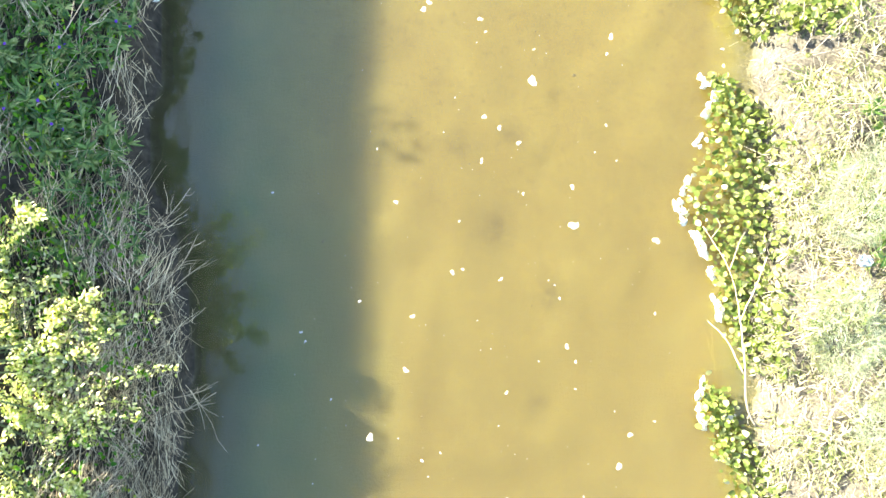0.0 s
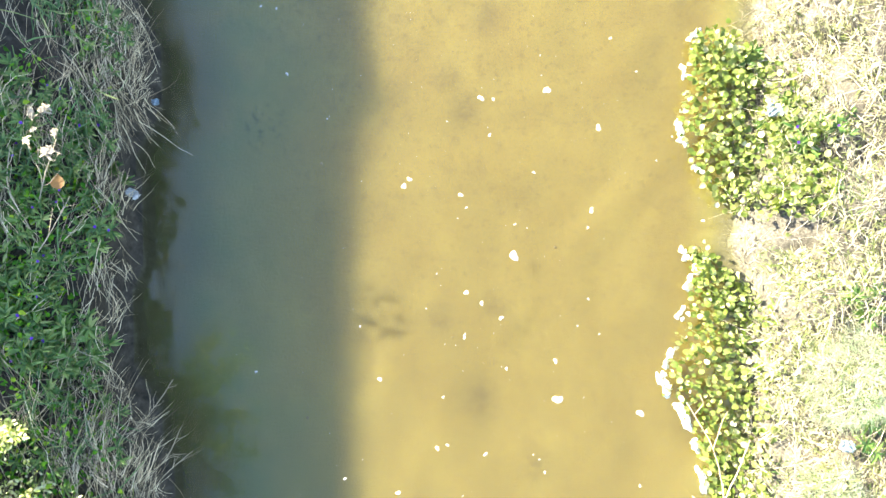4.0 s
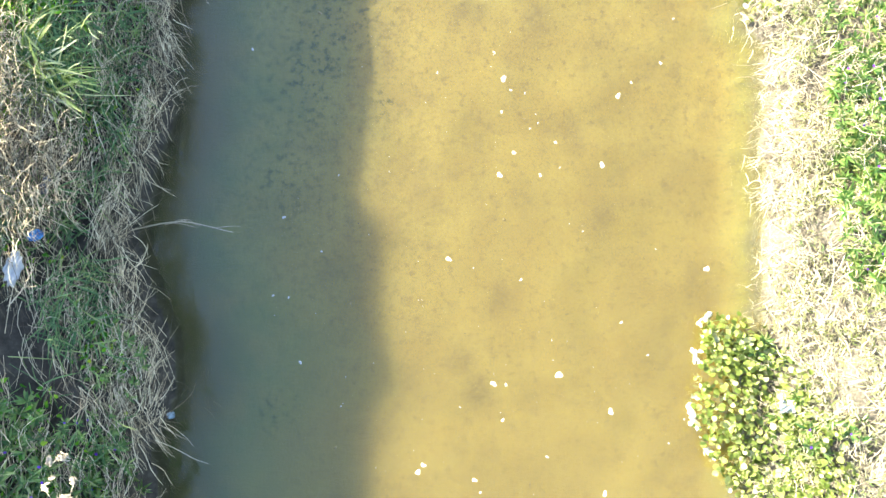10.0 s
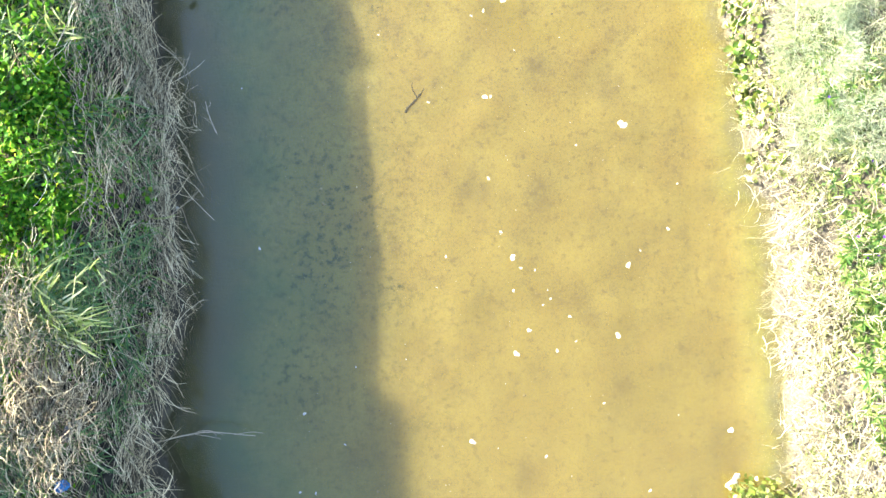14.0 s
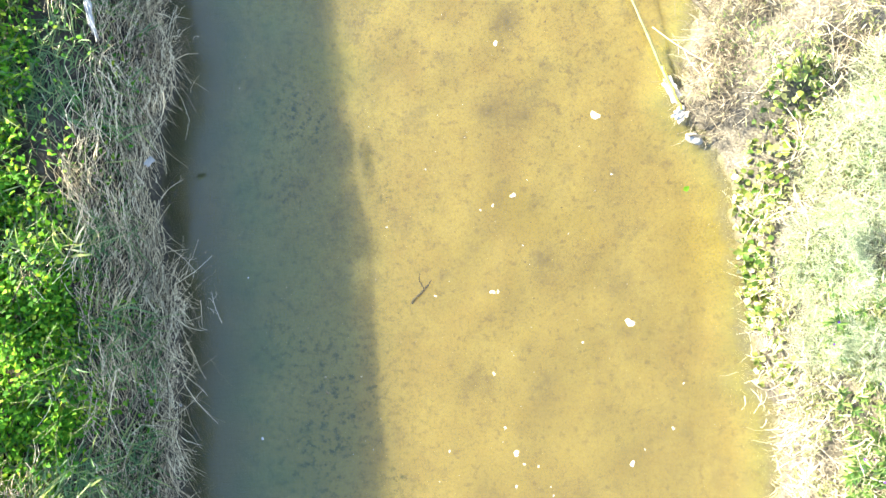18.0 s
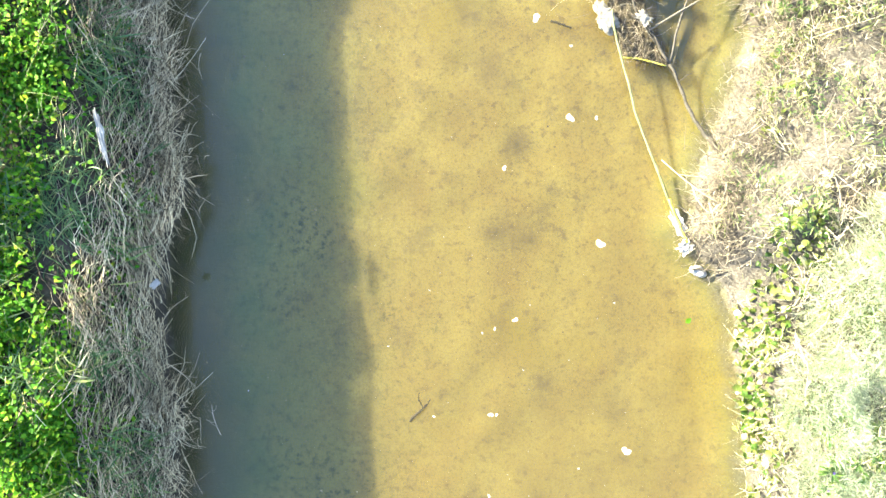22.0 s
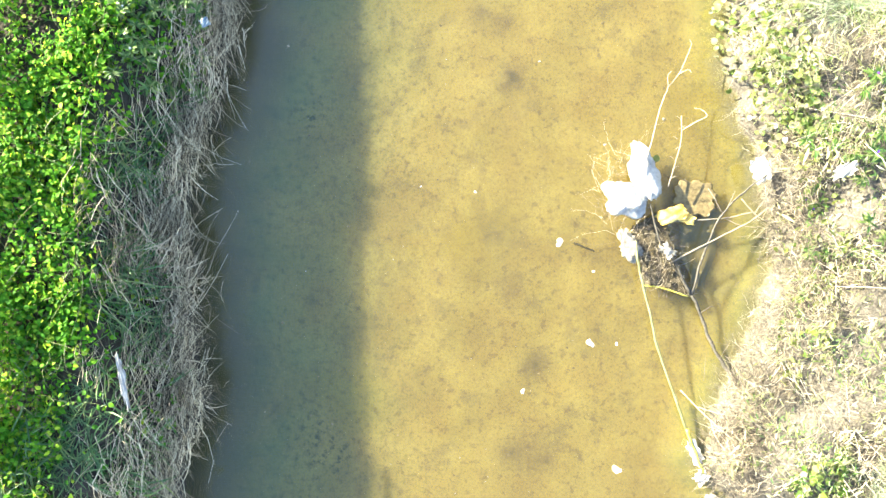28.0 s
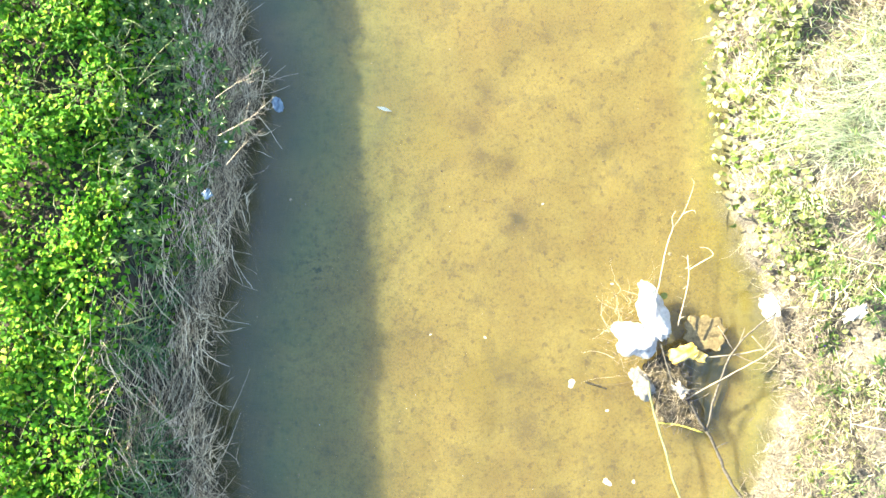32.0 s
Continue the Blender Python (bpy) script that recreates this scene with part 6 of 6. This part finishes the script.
def stones(n, y0, y1, size):
    ico = np.array([(0, 0, 1), (0.89, 0, 0.45), (0.28, 0.85, 0.45), (-0.72, 0.53, 0.45), (-0.72, -0.53, 0.45), (0.28, -0.85, 0.45), (0.72, 0.53, -0.45), (-0.28, 0.85, -0.45), (-0.89, 0, -0.45), (-0.28, -0.85, -0.45), (0.72, -0.53, -0.45), (0, 0, -1)])
    tri = np.array([(0, 1, 2), (0, 2, 3), (0, 3, 4), (0, 4, 5), (0, 5, 1), (1, 6, 2), (2, 7, 3), (3, 8, 4), (4, 9, 5), (5, 10, 1), (2, 6, 7), (3, 7, 8), (4, 8, 9), (5, 9, 10), (1, 10, 6), (6, 11, 7), (7, 11, 8), (8, 11, 9), (9, 11, 10), (10, 11, 6)])
    y = randoms(n, y0, y1)
    x = left_shore(y) + 0.15 + (right_shore(y) - left_shore(y) - 0.3) * rng.beta(1.6, 1.7, n)
    s = rng.gamma(2.0, size / 2, n)[:, None, None]
    shape = 1 + 0.25 * rng.normal(size=(n, 12, 1))
    V = np.stack([x, y, ground_z(x, y)], -1)[:, None] + ico[None] * shape * s * np.array([1.2, 1.0, 0.45])
    return V.reshape(-1, 3), [(tri[None] + (np.arange(n) * 12)[:, None, None]).reshape(-1, 3)]


stuff("pebbles", joined(stones(2000, 5.0, 13, 0.0027), stones(300, -2.5, 5.0, 0.0027)), PEBBLE, "small sand-coloured pebbles on the stream bed", "pebbles")


def sunken_litter(n):
    """Short rotten stems lying in the shallows beside the sunlit bank."""
    y = np.where(rng.random(n) < 0.6, randoms(n, 2.4, 6.6), randoms(n, -1.5, 12))
    x = right_shore(y) - 0.01 - rng.beta(0.7, 3.0, n) * 0.5
    base = np.stack([x, y, ground_z(x, y) + 0.002], -1)
    way = np.stack([-0.5 + 0.8 * rng.normal(size=n), 0.9 * rng.normal(size=n), 0.03 * rng.normal(size=n)], -1)
    return tubes(base, way, rng.gamma(2, 0.013, n) + 0.01, randoms(n, 0.0008, 0.002), 0.0008, 5, 4, 0.02, 0.3, ground_z, lambda a, b: ground_z(a, b) + 0.02, 0.2)


stuff("sunken_litter", sunken_litter(420), ROT, "rotten brown stems lying in the shallows", "litter")


# ---- foam on the water ----
def fleck(x, y, size, seed):
    r = np.random.default_rng(seed)
    lat, lon = 6, 12
    th = np.linspace(0.02, math.pi - 0.02, lat)[:, None]
    ph = np.linspace(0, 2 * math.pi, lon, endpoint=False)[None, :]
    k = 1 + 0.28 * np.sin(2 * ph + r.uniform(0, 6)) + 0.16 * np.sin(3 * ph + r.uniform(0, 6)) + 0.08 * np.sin(5 * ph + r.uniform(0, 6))
    V = np.stack([np.sin(th) * np.cos(ph) * k, np.sin(th) * np.sin(ph) * k * r.uniform(0.7, 1.2), 0.35 * np.cos(th) + 0 * ph], -1).reshape(-1, 3) * size
    i = np.arange(lat * lon).reshape(lat, lon)
    j = np.roll(i, -1, axis=1)
    ob = lay("foam_fleck", V, [np.stack([i[:-1], i[1:], j[1:], j[:-1]], -1).reshape(-1, 4)], FOAM)
    ob.matrix_basis = pose(x, y, 0.001, 0, 0, r.uniform(0, 360))
    tagged(ob, "white fleck of foam floating on the water", "foam", "foam flecks on the stream")


def froth(x, y, size, turn, seed):
    """A bank of froth washed against the plants: a few lumps run together."""
    r = np.random.default_rng(seed)
    lumps = []
    for k in range(5):
        V, F = puffed((size * r.uniform(0.3, 0.6), size * r.uniform(0.25, 0.45), 0.02), seed * 7 + k, 12, 16, 0.5)
        lumps.append((V + np.array([(k - 2) * size * 0.24 + r.normal() * 0.008, r.normal() * size * 0.12, 0]), F))
    ob = tagged(lay("foam_bank", *joined(*lumps), FROTH), "white froth gathered against the water plants", "foam", "froth along the water plants")
    ob.matrix_basis = pose(x, y, 0.012, 0, 0, turn)


for i, (x, y, size, turn) in enumerate(((1.88, 1.21, 0.09, 100), (1.94, 1.04, 0.14, 80), (1.85, 0.78, 0.08, 60), (1.76, 0.45, 0.10, 70), (1.73, 0.27, 0.14, 110), (1.85, 0.04, 0.16, 120), (1.95, -0.2, 0.10, 100), (1.98, -0.42, 0.15, 110), (1.88, -1.02, 0.12, 80), (1.86, -1.22, 0.13, 95), (2.01, -1.24, 0.12, 20), (1.97, 2.8, 0.09, 40), (1.9, 2.53, 0.08, 90), (1.87, 2.08, 0.13, 100), (2.0, 1.83, 0.10, 140))):
    froth(x, y, size, turn, 900 + i)
BIG = [(-0.14, 1.74, 29), (0.27, 1.67, 21), (1.22, 1.54, 25), (0.65, 1.22, 41), (0.3, 0.96, 25), (0.41, 0.88, 21), (0.55, 0.77, 21), (0.94, 0.45, 21), (-0.34, 0.34, 21), (0.95, 0.17, 45), (1.55, 0.06, 33), (0.07, -0.17, 21), (0.42, -0.22, 21), (-0.22, -0.49, 21), (-0.27, -0.88, 25), (0.9, -0.71, 21), (1.36, -1.35, 21), (-0.53, -1.37, 37), (1.28, -1.58, 33)]
UPPER = [(0.52, 3.89, 29), (1.27, 3.94, 25), (0.13, 3.29, 25), (2.01, 3.16, 29), (0.91, 2.42, 37), (0.43, 2.37, 25), (0.52, 2.36, 16), (1.28, 2.14, 25), (-0.1, 1.79, 21), (1.47, 5.46, 41), (0.57, 4.59, 25), (1.4, 4.44, 25), (0.63, 4.05, 21), (1.35, 6.97, 37), (1.36, 7.88, 16), (0.5, 5.77, 21), (0.71, 6.45, 21), (1.17, 7.89, 37), (0.68, 7.55, 21), (0.96, 8.62, 33)]
for i, (x, y, s) in enumerate(BIG + UPPER):
    fleck(x, y, s * 0.001 * 0.8, 100 + i)
for i in range(105):
    y = -2.2 + 13.5 * rng.beta(0.9, 2.2)
    fleck(rng.normal(0.45, 0.75) if i % 4 else rng.uniform(-1.5, 2.0), y, rng.uniform(0.005, 0.012), 300 + i)


def specks(n):
    y = -2.2 + 14 * rng.beta(0.9, 2.0, n)
    x = np.clip(rng.normal(0.3, 0.85, n), -1.6, 2.1)
    s = randoms(n, 0.002, 0.0045)[:, None, None]
    tip = np.array([(1, 0, 0), (0, 1, 0), (-1, 0, 0), (0, -1, 0), (0, 0, 0.5), (0, 0, -0.5)], float)
    tri = np.array([(0, 1, 4), (1, 2, 4), (2, 3, 4), (3, 0, 4), (1, 0, 5), (2, 1, 5), (3, 2, 5), (0, 3, 5)])
    V = np.stack([x, y, 0 * x + 0.001], -1)[:, None] + tip[None] * s
    return V.reshape(-1, 3), [(tri[None] + (np.arange(n) * 6)[:, None, None]).reshape(-1, 3)]


stuff("foam_specks", specks(230), FOAM, "tiny specks of foam scattered on the water", "foam")
